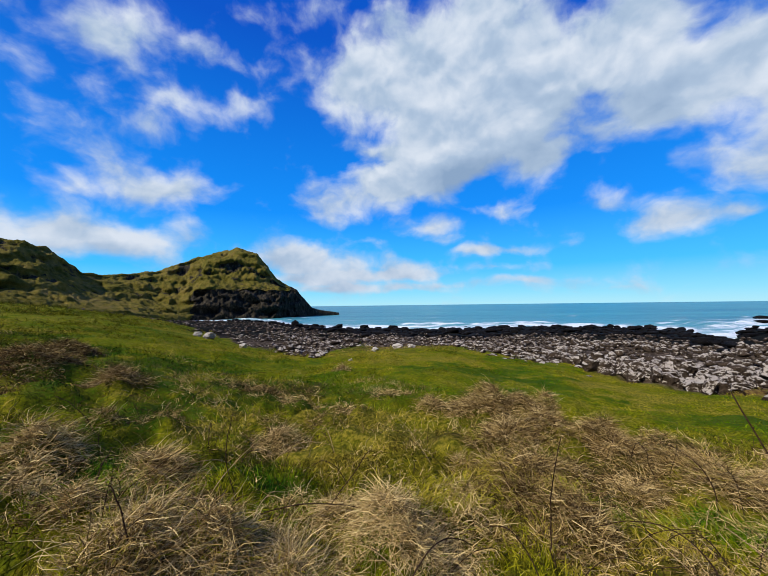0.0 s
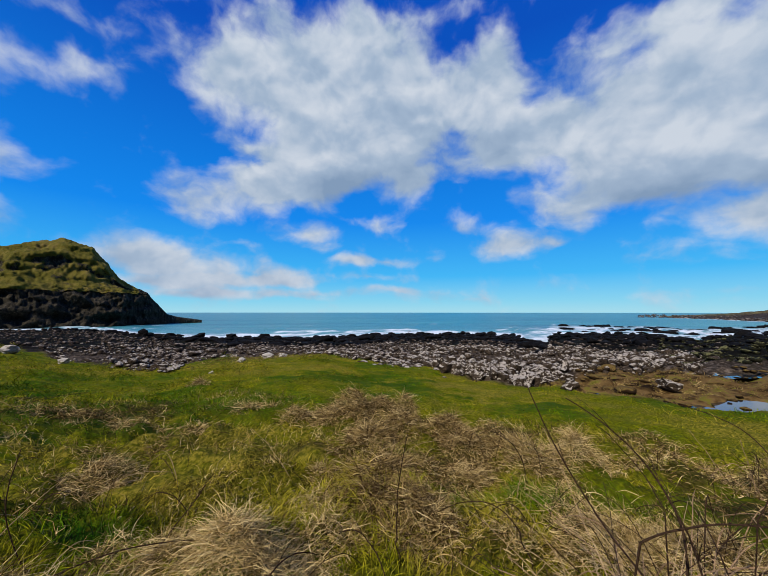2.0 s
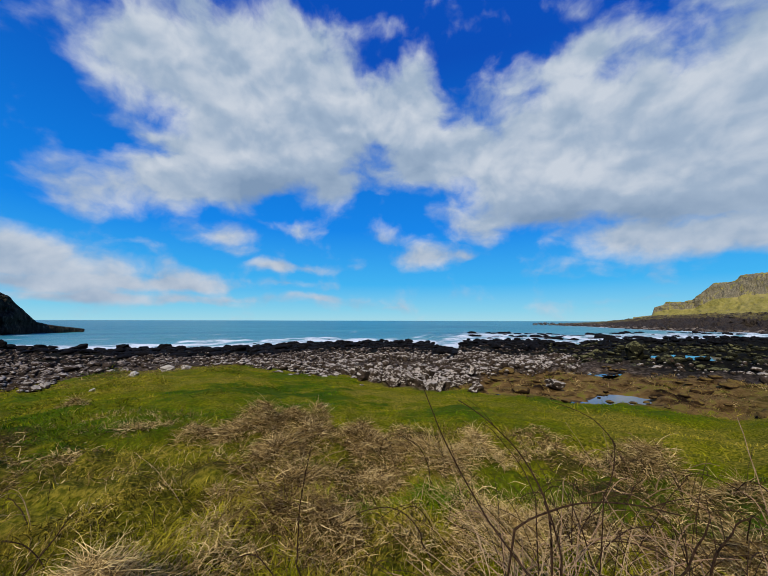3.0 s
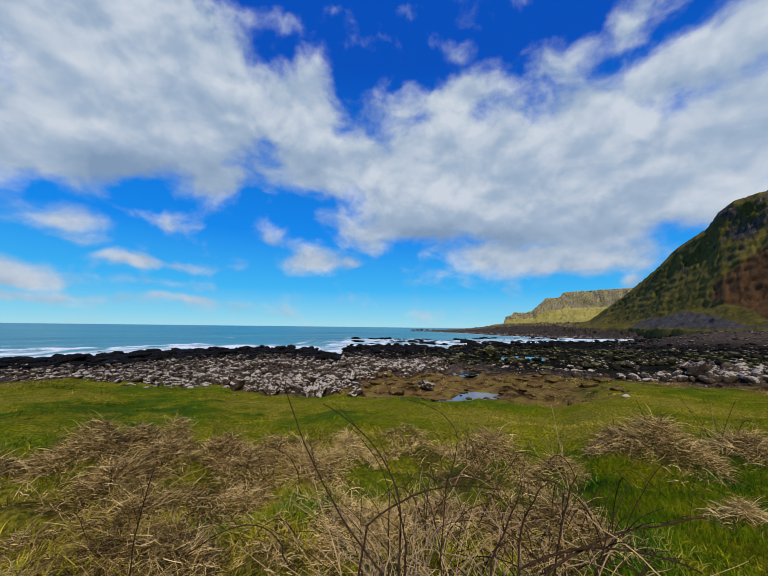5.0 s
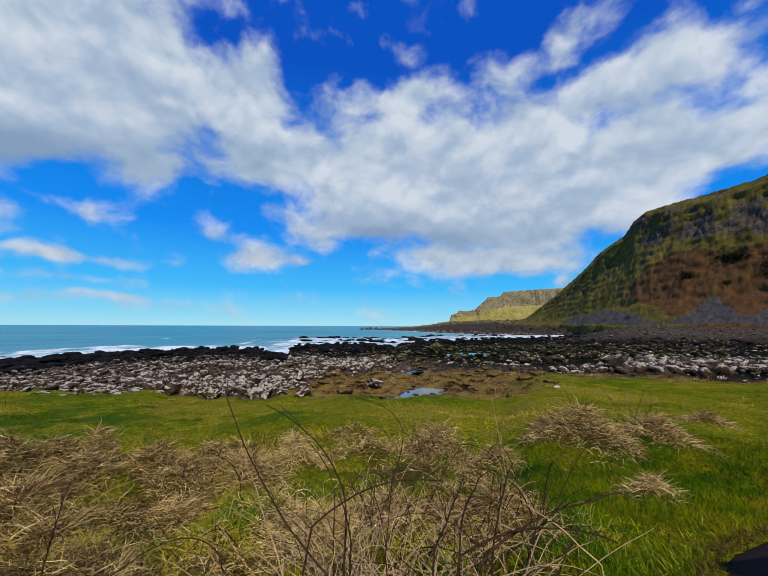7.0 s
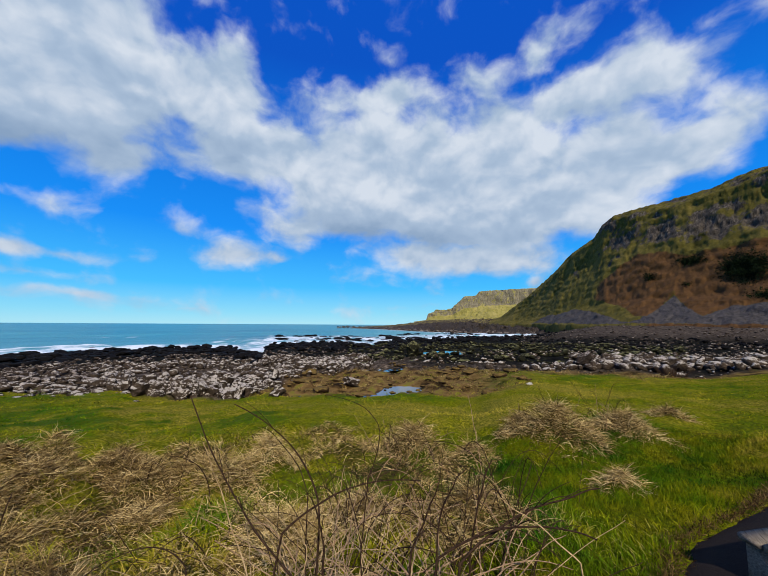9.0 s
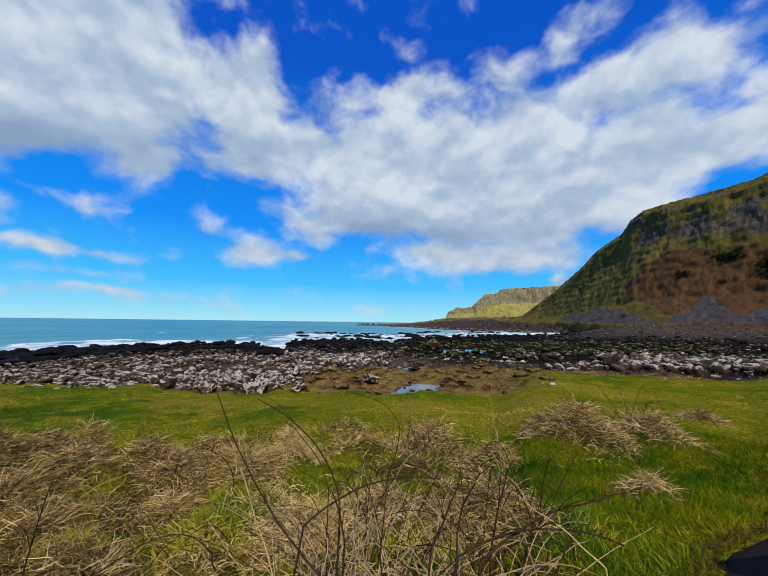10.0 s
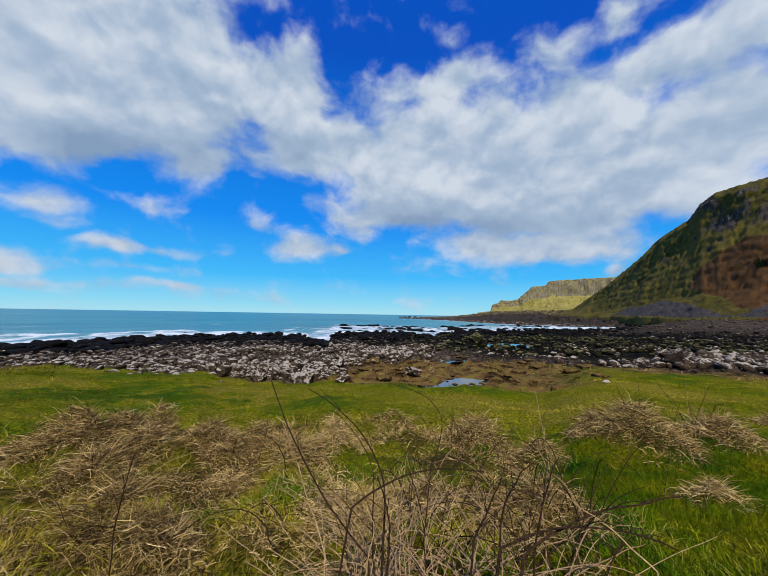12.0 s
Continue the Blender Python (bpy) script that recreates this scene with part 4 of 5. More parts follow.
pale += scatter(1100, 6, 29, lambda b: edge(b) + 0.2, lambda b: edge(b) + 11, 0.25, 0.95, 0.4, 0.75)
pale += scatter(170, -17.5, -9.5, lambda b: edge(b) - 3.5, lambda b: edge(b) + 4, 0.3, 0.95, 0.5, 0.8)
pale += scatter(1500, 80, 113, lambda b: edge(b) + 0.5, lambda b: edge(b) + 32, 0.25, 1.15, 0.5, 0.9, lambda b, d, c: (c > 0.45) | (b > 96))
pale += scatter(160, 62, 82, lambda b: edge(b) + 6, lambda b: edge(b) + 18, 0.3, 1.1, 0.5, 0.8, lambda b, d, c: c > 0.5)
pale += scatter(280, 91, 113, lambda b: edge(b) + 5, lambda b: edge(b) + 20, 0.6, 1.9, 0.5, 0.85)
pale += scatter(420, 94, 114, lambda b: edge(b) + 22, lambda b: edge(b) + 75, 0.3, 1.2, 0.4, 0.7, lambda b, d, c: c > 0.42)
pale += scatter(260, 94, 113, lambda b: edge(b) + 2, lambda b: edge(b) + 15, 0.6, 1.7, 0.6, 0.95)
pale += scatter(60, 86, 95, lambda b: edge(b) + 1, lambda b: edge(b) + 9, 0.5, 1.5, 0.6, 0.9)
pale += scatter(46, 15, 30, lambda b: edge(b) - 2.2, lambda b: edge(b) + 1.0, 0.2, 0.7, 0.25, 0.5)
pale.sort(key=lambda s: math.hypot(s[0], s[1]) - 6 * s[3])
BOULDERS = []
for k, (v, f) in enumerate(FINE_ROCKS):
    me = bpy.data.meshes.new("boulder")
    me.from_pydata(v.tolist(), [], f.tolist())
    me.materials.append(PALE_ROCK)
    BOULDERS.append(me)
for x, y, z, size, flatness in pale[:290]:
    ob = new("boulder", BOULDERS[RNG.integers(len(BOULDERS))])
    ob.matrix_world = Matrix.LocRotScale((x, y, z), Euler((RNG.uniform(-0.3, 0.3), RNG.uniform(-0.3, 0.3), RNG.uniform(0, 6.28))), (size, size * RNG.uniform(0.65, 1.0), size * flatness))
    tagged(ob, "pale lichen-crusted basalt boulder bedded in the shore" if size > 0.6 else "small pale basalt stone spotted with lichen", "boulder", "boulders along the turf")
joined_rocks("boulder_field", "field of pale lichen-crusted basalt boulders", MID_ROCKS, pale[290:], PALE_ROCK)

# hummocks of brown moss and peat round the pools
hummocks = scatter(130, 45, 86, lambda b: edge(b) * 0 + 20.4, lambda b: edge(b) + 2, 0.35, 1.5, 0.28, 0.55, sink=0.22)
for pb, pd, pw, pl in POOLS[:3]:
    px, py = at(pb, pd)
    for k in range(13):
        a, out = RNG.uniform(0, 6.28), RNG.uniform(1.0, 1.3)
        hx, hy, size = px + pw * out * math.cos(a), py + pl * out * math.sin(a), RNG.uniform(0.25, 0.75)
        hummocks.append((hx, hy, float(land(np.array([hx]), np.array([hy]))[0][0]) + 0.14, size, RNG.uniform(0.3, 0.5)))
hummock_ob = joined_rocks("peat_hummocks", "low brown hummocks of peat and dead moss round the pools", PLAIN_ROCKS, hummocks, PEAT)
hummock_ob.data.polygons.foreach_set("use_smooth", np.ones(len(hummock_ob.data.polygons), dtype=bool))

# browner rubble behind, and at the headland's foot
rubble = scatter(4600, -30, 64, lambda b: edge(b) + 6, lambda b: shore(b) - 30, 0.3, 1.1, 0.4, 0.7, lambda b, d, c: c > 0.34)
rubble += scatter(1100, -42, -10, lambda b: edge(b) + 3, lambda b: np.minimum(shore(b) - 4, 190), 0.3, 1.3, 0.45, 0.8)
rubble += scatter(900, 92, 118, lambda b: edge(b) + 22, lambda b: edge(b) * 0 + 165, 0.3, 1.1, 0.4, 0.7)
rubble += scatter(1500, 84, 116, lambda b: edge(b) * 0 + 95, lambda b: edge(b) * 0 + 205, 0.35, 1.5, 0.4, 0.7, lambda b, d, c: c > 0.40)
joined_rocks("shore_rubble", "brown-grey basalt rubble covering the upper shore", PLAIN_ROCKS, rubble, MID_ROCK)

# wet black ledges where the sea breaks
black = scatter(2600, -24, 60, lambda b: shore(b) - 20, lambda b: shore(b) + 1.5, 0.6, 2.9, 0.22, 0.5, lambda b, d, c: c > 0.36)
black += scatter(1100, -5, 60, lambda b: shore(b) - 33, lambda b: shore(b) - 8, 0.8, 3.2, 0.22, 0.40, lambda b, d, c: c > 0.34)
black += scatter(1200, 50, 92, lambda b: shore(b) * 0.55, lambda b: shore(b) + 2, 0.9, 3.6, 0.28, 0.5, lambda b, d, c: c > 0.45)
black += scatter(500, 82, 112, lambda b: edge(b) * 0 + 82, lambda b: edge(b) * 0 + 135, 0.6, 2.2, 0.3, 0.5)
joined_rocks("black_ledges", "low wet black basalt ledges at the waterline", MID_ROCKS, black, DARK_ROCK)
shelf = []
for k in range(900):
    fb = RNG.uniform(56, 93)
    foot = float(np.interp(fb, (57.5, 60, 64.4, 67, 70.6, 75, 80, 86, 92), (560, 520, 430, 380, 330, 300, 290, 280, 250)))
    fd = foot + (RNG.random() ** 1.6) * 150 - 14
    fx, fy = at(fb, fd)
    shelf.append((fx, fy, max(0.0, (fd - foot) * 0.018) + 0.3, RNG.uniform(1.5, 6.5), RNG.uniform(0.25, 0.5)))
joined_rocks("far_boulders", "dark boulders strewn over the far shelf", PLAIN_ROCKS, shelf, MID_ROCK)
skerries = scatter(1000, 47, 86, lambda b: shore(b) + 2, lambda b: shore(b) * 1.55 + 20, 1.4, 6.5, 0.18, 0.36, lambda b, d, c: c > 0.52, lowest=-0.30)
skerries += scatter(60, -10, 46, lambda b: shore(b) + 2, lambda b: shore(b) + 22, 0.8, 3.0, 0.25, 0.5, lambda b, d, c: c > 0.5, lowest=-0.35)
joined_rocks("skerries", "black skerries awash in the surf", PLAIN_ROCKS, skerries, DARK_ROCK)
weedy = scatter(3300, 58, 104, lambda b: edge(b) + 9, lambda b: edge(b) * 0 + 100, 0.35, 1.7, 0.35, 0.65, lambda b, d, c: c > 0.36)
joined_rocks("weedy_rocks", "dark basalt rocks grown over with olive seaweed", PLAIN_ROCKS, weedy, WEED_ROCK)


def boulder(bearing, distance, wide, deep, high, material, label, shape=0, lean=0.0, name="boulder"):
    v, f = FINE_ROCKS[shape]
    me = bpy.data.meshes.new(name)
    me.from_pydata(v.tolist(), [], f.tolist())
    me.materials.append(material)
    ob = new(name, me)
    x, y = at(bearing, distance)
    ground_z = max(float(land(np.array([x]), np.array([y]))[0][0]), -0.3)
    ob.matrix_world = Matrix.LocRotScale((x, y, ground_z + high * 0.34), Euler((lean, 0, radians(-bearing))), (wide, deep, high))
    return tagged(ob, label, "boulder")


boulder(-14.2, 101, 2.6, 2.0, 2.5, DARK_ROCK, "tall pointed black rock standing in the surf", 2, name="sea_stack")
boulder(-7.6, 92, 3.6, 2.5, 1.7, DARK_ROCK, "rounded black boulder at the waterline", 4)
boulder(-3.2, 88, 3.2, 2.4, 1.5, DARK_ROCK, "rounded black boulder at the waterline", 5)
boulder(-11.0, 97, 2.6, 2.2, 1.5, DARK_ROCK, "low black boulder at the waterline", 1)
boulder(1.5, 85, 3.2, 2.2, 1.5, DARK_ROCK, "low black boulder at the waterline", 3)
boulder(93.2, 38.5, 2.2, 1.6, 2.1, MID_ROCK, "dark upright boulder beside the turf", 6)
boulder(48.0, 19.6, 1.0, 0.8, 0.75, PALE_ROCK, "half-white boulder beside a small pool", 7)
boulder(59.0, 24.5, 1.3, 1.0, 0.9, PALE_ROCK, "lichen-spotted boulder in the brown turf", 8)
boulder(68.5, 52, 2.4, 1.8, 2.6, WEED_ROCK, "mossy green-brown rock among the weed", 2)
boulder(86.0, 19.8, 0.42, 0.3, 0.16, STONE, "small white stone lying on the turf", 0, name="stone")
boulder(-26.3, 37.5, 1.1, 0.8, 0.75, STONE, "pale rounded stone lying in the grass", 1, name="stone")
boulder(-27.9, 40.0, 1.0, 0.7, 0.6, STONE, "pale rounded stone lying in the grass", 3, name="stone")
boulder(-27.0, 38.2, 0.6, 0.5, 0.35, STONE, "small pale stone lying in the grass", 4, name="stone")
boulder(-21.8, 34.0, 0.95, 0.7, 0.6, STONE, "pale rounded stone lying in the grass", 5, name="stone")
boulder(-5.5, 20.7, 0.35, 0.25, 0.2, STONE, "small white stone lying in the grass", 6, name="stone")
boulder(-1.6, 28.0, 0.8, 0.6, 0.4, STONE, "pale stone on the brown turf", 7, name="stone")
boulder(4.4, 30.5, 0.8, 0.6, 0.6, STONE, "pale stone on the brown turf", 8, name="stone")
boulder(2.2, 30.8, 1.2, 0.7, 0.6, STONE, "pale stone on the brown turf", 2, name="stone")

# ---- grass ----


def grass_mesh(name, label, material, root, heading, length, start, droop, width, tone, segments=4, wild=0.9):
    """Blades as tapering strips that bend over; all arrays run over the blades."""
    n = len(root)
    curl = RNG.normal(0, wild, n)
    s = np.arange(segments + 1) / segments
    angle = start[:, None] + (droop - start)[:, None] * s[None, :]
    stepl = (length / segments)[:, None]
    out_d = np.concatenate([np.zeros((n, 1)), np.cumsum(np.sin(angle[:, :-1]) * stepl, 1)], 1)
    up_d = np.concatenate([np.zeros((n, 1)), np.cumsum(np.cos(angle[:, :-1]) * stepl, 1)], 1)
    turned = heading[:, None] + curl[:, None] * s[None, :-1]
    c, q = np.cos(turned), np.sin(turned)
    stride = np.diff(out_d, axis=1)
    cx = root[:, 0:1] + np.concatenate([np.zeros((n, 1)), np.cumsum(c * stride, 1)], 1)
    cy = root[:, 1:2] + np.concatenate([np.zeros((n, 1)), np.cumsum(q * stride, 1)], 1)
    cz = root[:, 2:3] + up_d
    half = (width / 2)[:, None] * (1 - s[None, :-1] ** 1.6 * 0.7)
    verts = np.zeros((n, 2 * segments + 1, 3), np.float32)
    twist = RNG.uniform(0, 3.14, n)[:, None]
    flat_w, tall_w = np.cos(twist), np.sin(twist)
    lift = np.cos(angle[:, :-1])
    wx = half * (-q * flat_w + c * lift * tall_w)
    wy = half * (c * flat_w + q * lift * tall_w)
    wz = half * (-np.sin(angle[:, :-1]) * tall_w)
    verts[:, 0:2 * segments:2] = np.stack([cx[:, :-1] + wx, cy[:, :-1] + wy, cz[:, :-1] + wz], -1)
    verts[:, 1:2 * segments:2] = np.stack([cx[:, :-1] - wx, cy[:, :-1] - wy, cz[:, :-1] - wz], -1)
    verts[:, -1] = np.stack([cx[:, -1], cy[:, -1], cz[:, -1]], -1)
    per = 2 * segments + 1
    tri = []
    for k in range(segments - 1):
        a = 2 * k
        tri += [(a, a + 1, a + 3), (a, a + 3, a + 2)]
    tri.append((2 * segments - 2, 2 * segments - 1, 2 * segments))
    faces = (np.array(tri)[None] + (np.arange(n) * per)[:, None, None]).reshape(-1, 3)
    me = bpy.data.meshes.new(name)
    me.vertices.add(n * per)
    me.vertices.foreach_set("co", verts.ravel())
    me.loops.add(faces.size)
    me.loops.foreach_set("vertex_index", faces.astype(np.int32).ravel())
    me.polygons.add(len(faces))
    me.polygons.foreach_set("loop_start", np.arange(0, faces.size, 3, dtype=np.int32))
    me.polygons.foreach_set("use_smooth", np.ones(len(faces), dtype=bool))
    me.update(calc_edges=True)
    me.materials.append(material)
    ob = new(name, me)
    add_attr(ob, "tone", np.repeat(tone[:, None], per, 1))
    return tagged(ob, label, "grass", kind="stuff")



def on_path(x, y):
    """Distance to the north of the path's grassy edge."""
    return y - np.interp(x, PATH_X, PATH_Y)


PATH_X = (-14, -3, 0, 2.0, 3.84, 4.64, 5.3, 10.0, 22.0)
PATH_Y = (0.45, 0.40, 0.38, -0.02, -0.67, -1.01, -1.41, -4.9, -14.0)


def polar_points(count, b_low, b_high, d_low, d_high, power=0.5):
    b = RNG.uniform(b_low, b_high, count)
    d = d_low + (d_high - d_low) * RNG.random(count) ** power
    return b, d, d * np.sin(np.radians(b)), d * np.cos(np.radians(b))


def drape(name, label, material, x, y, radius, mound, blades, segments, bright, loose=0.10, spread=0.38, fine=1.0, reach=4.0, vary=1.0):
    """Mounds of grass with the blades combed over and down them."""
    b, d = np.degrees(np.arctan2(x, y)), np.hypot(x, y)
    many = np.maximum(blades / (1 + (d / reach) ** 1.5), 12).astype(int)
    who = np.repeat(np.arange(len(x)), many)
    n = len(who)
    lean = np.arctan2(-y, -x) + (fbm(x * 0.4 + 3, y * 0.4, 2) - 0.5) * 5 + RNG.normal(0, 0.5, len(x))  # combed inland by the sea wind
    q, a = RNG.random(n) ** 0.6, RNG.uniform(0, 6.28, n)
    wob = 1 + 0.35 * np.sin(2 * a + 7 * x[who]) + 0.2 * np.sin(5 * a + 9 * y[who])
    rx, ry = x[who] + q * wob * radius[who] * np.cos(a), y[who] + q * wob * radius[who] * np.sin(a)
    lumps = 0.35 + 1.3 * fbm(rx * 3.1, ry * 3.1, 3)
    rz = land(rx, ry)[0] - 0.015 + mound[who] * (1 - q ** 2) * lumps + RNG.uniform(-0.02, 0.02, n)
    pick = RNG.random(n)
    heading = np.where(pick < 0.42, a, np.where(pick < 0.80, lean[who], RNG.uniform(0, 6.28, n))) + RNG.normal(0, 0.5, n)
    start = 0.85 + 0.55 * q + RNG.normal(0, 0.32, n)
    up = RNG.random(n) < loose
    start = np.where(up, RNG.normal(0.55, 0.3, n), start)
    droop = np.minimum(start + RNG.uniform(0.3, 1.5, n) + 0.5 * (pick > 0.42) * (pick < 0.80), 2.9)
    length = np.minimum(radius[who] * 0.8, 0.27) * (0.22 + RNG.random(n) ** 2.4 * 1.15) + 0.035
    width = RNG.uniform(0.0015, 0.0032, n) * (1 + 0.27 * d[who]) * fine
    base = np.clip(bright + (fbm(x * 0.6 + 60, y * 0.6, 3) - 0.5) * vary + RNG.normal(0, 0.15 * vary, len(x)) - 0.34 * (1 - smooth(b, -42, -28)) * smooth(d, 5, 8), 0.06, 0.9)
    base -= 0.07 * smooth(b, 50, 56) * (1 - smooth(b, 86, 92)) * (1 - smooth(d, 4.6, 6.4))
    base += 0.20 * (1 - smooth(d, 2.9, 3.8)) * (1 - smooth(b, 30, 45))
    base -= 0.16 * smooth(b, 5, 12) * (1 - smooth(b, 38, 50)) * smooth(d, 3.0, 4.2)
    tone = np.clip(base[who] + RNG.normal(0, spread, n), 0, 1)
    grass_mesh(name, label, material, np.stack([rx, ry, rz], 1), heading, length, start, droop, width, tone, segments, 2.2)


def build_tussocks(name, label, material, cover, d_low, d_high, count, blades, segments, big=0.26, bright=0.44, loose=0.05, spread=0.38):
    """Tussocks strewn where cover says; cover gives the share of the ground."""
    b, d, x, y = polar_points(count, -66, 112, d_low, d_high, 0.62)
    ok = (cover(x, y) > RNG.random(count)) & (on_path(x, y) > 0.4)
    for pb, pd, pw, pl in POOLS:
        px, py = at(pb, pd)
        ok &= np.hypot((x - px) / pw, (y - py) / pl) > 1.6
    b, d, x, y = b[ok], d[ok], x[ok], y[ok]
    radius = RNG.uniform(0.4 * big, big, len(b)) * (1 + 0.03 * d)
    low = 1 - 0.55 * smooth(b, 40, 50) * (1 - smooth(d, 2.6, 3.6))
    mound = radius * RNG.uniform(0.12, 0.7, len(b)) * low
    drape(name, label, material, x, y, radius, mound, blades * (0.5 + radius / big), segments, bright, loose, spread)


def build_heaps():
    h = np.array(HEAPS)
    x, y = h[:, 1] * np.sin(np.radians(h[:, 0])), h[:, 1] * np.cos(np.radians(h[:, 0]))
    drape("straw_heaps", "heaped dead grass over old bramble roots", STRAW, x, y, h[:, 2], h[:, 3] * 0.45, 5600 * (h[:, 2] / 0.5) ** 1.6, 3, 0.52, 0.03, 0.40, 0.82, 6.5, 0.5)


def tuft_cover(x, y):
    """Lumps of longer green grass, thickest on the rise towards the headland."""
    b, d = np.degrees(np.arctan2(x, y)), np.hypot(x, y)
    share = 0.10 + 0.42 * (1 - smooth(b, -12, 12)) - 0.1 * smooth(b, 30, 60)
    rank = 0.5 + (fbm(x * 0.45 + 91, y * 0.45, 4) - 0.5) * 2.2
    return (1 - smooth(rank - share, -0.10, 0.10)) * (1 - smooth(land(x, y)[1], 0.1, 0.4))


def far_tufts(x, y):
    """Rank grass on the slope below the headland."""
    b = np.degrees(np.arctan2(x, y))
    return smooth(fbm(x * 0.11 + 21, y * 0.11, 4), 0.42, 0.56) * (1 - smooth(b, -26, -18)) * (1 - smooth(land(x, y)[1], 0.1, 0.4))


def near_tufts(x, y):
    return 0.35 * (1 - 0.6 * straw_cover(x, y)) * (np.hypot(x, y) < np.interp(np.degrees(np.arctan2(x, y)), ROUGH_B, ROUGH_D))


def sparse_cover(x, y):
    """Thin dead blades standing all through the green of the rough."""
    b, d = np.degrees(np.arctan2(x, y)), np.hypot(x, y)
    return 0.75 * (d < np.interp(b, ROUGH_B, ROUGH_D) + 1.5) * (1 - smooth(b, 76, 86)) * smooth(fbm(x * 0.5 + 13, y * 0.5, 3), 0.36, 0.56)


def marsh_cover(x, y):
    _, rocky, _, brown = land(x, y)
    return brown * (1 - rocky) * 0.95


def build_long_grass(name, d_low, d_high, count, segments):
    """Green blades between the tussocks, lying over one another."""
    b, d, x, y = polar_points(count, -66, 114, d_low, d_high, 0.7)
    rough = np.interp(b, ROUGH_B, ROUGH_D) + 2
    lush = smooth(b, 84, 94)
    ok = ((d < rough) | (lush > 0.5) & (d < 8)) & (on_path(x, y) > 0.12)
    b, d, x, y, lush = b[ok], d[ok], x[ok], y[ok], lush[ok]
    n = len(b)
    patch = fbm(x * 0.9 + 31, y * 0.9, 3)
    z = land(x, y)[0] - 0.01
    length = RNG.uniform(0.05, 0.20, n) * (0.35 + 1.3 * patch) * (1 - 0.45 * lush)
    lean = fbm(x * 0.5 + 9, y * 0.5, 2) * 14
    tone = np.clip(0.36 + (patch - 0.5) * 1.3 + RNG.normal(0, 0.25, n), 0, 1)
    start = np.clip(RNG.normal(0.75, 0.4, n), 0, 1.5)
    grass_mesh(name, "long olive-green grass growing between the tussocks", GRASS, np.stack([x, y, z], 1), lean + RNG.normal(0, 1.1, n), length, start, start + RNG.uniform(0.3, 1.5, n), RNG.uniform(0.0024, 0.0050, n) * (1 + 0.25 * d), tone, segments)


def build_lush_grass(count):
    """Soft fresh grass beside the path."""
    b, d, x, y = polar_points(count, 82, 114, 2.6, 11, 0.75)
    patch = fbm(x * 1.4 + 5, y * 1.4, 3)
    ok = (on_path(x, y) > 0.0) & (straw_cover(x, y) < 0.5) & (RNG.random(count) < 0.35 + patch)
    b, d, x, y, patch = b[ok], d[ok], x[ok], y[ok], patch[ok]
    n = len(b)
    start = np.clip(RNG.normal(0.45, 0.3, n), 0, 1.2)
    tone = np.clip(0.34 + (patch - 0.5) * 0.7 + RNG.normal(0, 0.09, n), 0, 0.70)
    grass_mesh("lush_grass", "soft bright green grass beside the path", GRASS, np.stack([x, y, land(x, y)[0] - 0.01], 1), RNG.uniform(0, 6.28, n), RNG.uniform(0.04, 0.13, n) * (0.5 + patch), start, start + RNG.uniform(0.2, 1.0, n), RNG.uniform(0.002, 0.004, n) * (1 + 0.2 * d), tone, 2)


def build_lawn():
    """Short cropped turf down to the rocks."""
    b, d, x, y = polar_points(135000, -58, 114, 5, 34, 0.7)
    z, rocky, _, brown = land(x, y)
    patch = np.clip(0.5 + 1.7 * (fbm(x * 1.1 + 77, y * 1.1, 3) - 0.5), 0, 1)
    ok = (rocky < 0.3) & (on_path(x, y) > 0.05) & (d > np.interp(b, ROUGH_B, ROUGH_D) - 2.5) & (RNG.random(len(b)) < 0.45 + 0.6 * patch) & (RNG.random(len(b)) > brown * 0.75)
    for pb, pd, pw, pl in POOLS:
        px, py = at(pb, pd)
        ok &= np.hypot((x - px) / pw, (y - py) / pl) > 1.4
    b, d, x, y, z, brown, patch = b[ok], d[ok], x[ok], y[ok], z[ok], brown[ok], patch[ok]
    n = len(b)
    tone = np.clip(0.42 + (patch - 0.5) * 0.6 + 0.45 * brown + RNG.normal(0, 0.12, n), 0, 1)
    length = RNG.uniform(0.03, 0.10, n) * (0.4 + 1.2 * patch)
    start = np.clip(RNG.normal(0.8, 0.3, n), 0.1, 1.4)
    grass_mesh("turf_grass", "short bright green shore turf", GRASS, np.stack([x, y, z - 0.01], 1), RNG.uniform(0, 6.28, n), length, start, start + 0.5, RNG.uniform(0.006, 0.012, n) * (1 + 0.07 * d), tone, 2)


def build_path_fringe(count):
    """Short brown grass where the turf frays out onto the path."""
    x = RNG.uniform(-3, 9, count)
    y = np.interp(x, PATH_X, PATH_Y) + RNG.normal(0.03, 0.06, count) + 0.06 * np.sin(x * 3)
    start = np.clip(RNG.normal(0.8, 0.35, count), 0, 1.5)
    d = np.hypot(x, y)
    grass_mesh("path_fringe", "short frayed brown grass along the path's edge", STRAW, np.stack([x, y, land(x, y)[0] + 0.02], 1), RNG.uniform(0, 6.28, count), RNG.uniform(0.03, 0.08, count), start, start + RNG.uniform(0.3, 1.2, count), RNG.uniform(0.002, 0.004, count) * (1 + 0.2 * d), np.clip(RNG.normal(0.12, 0.15, count), 0, 1), 2)


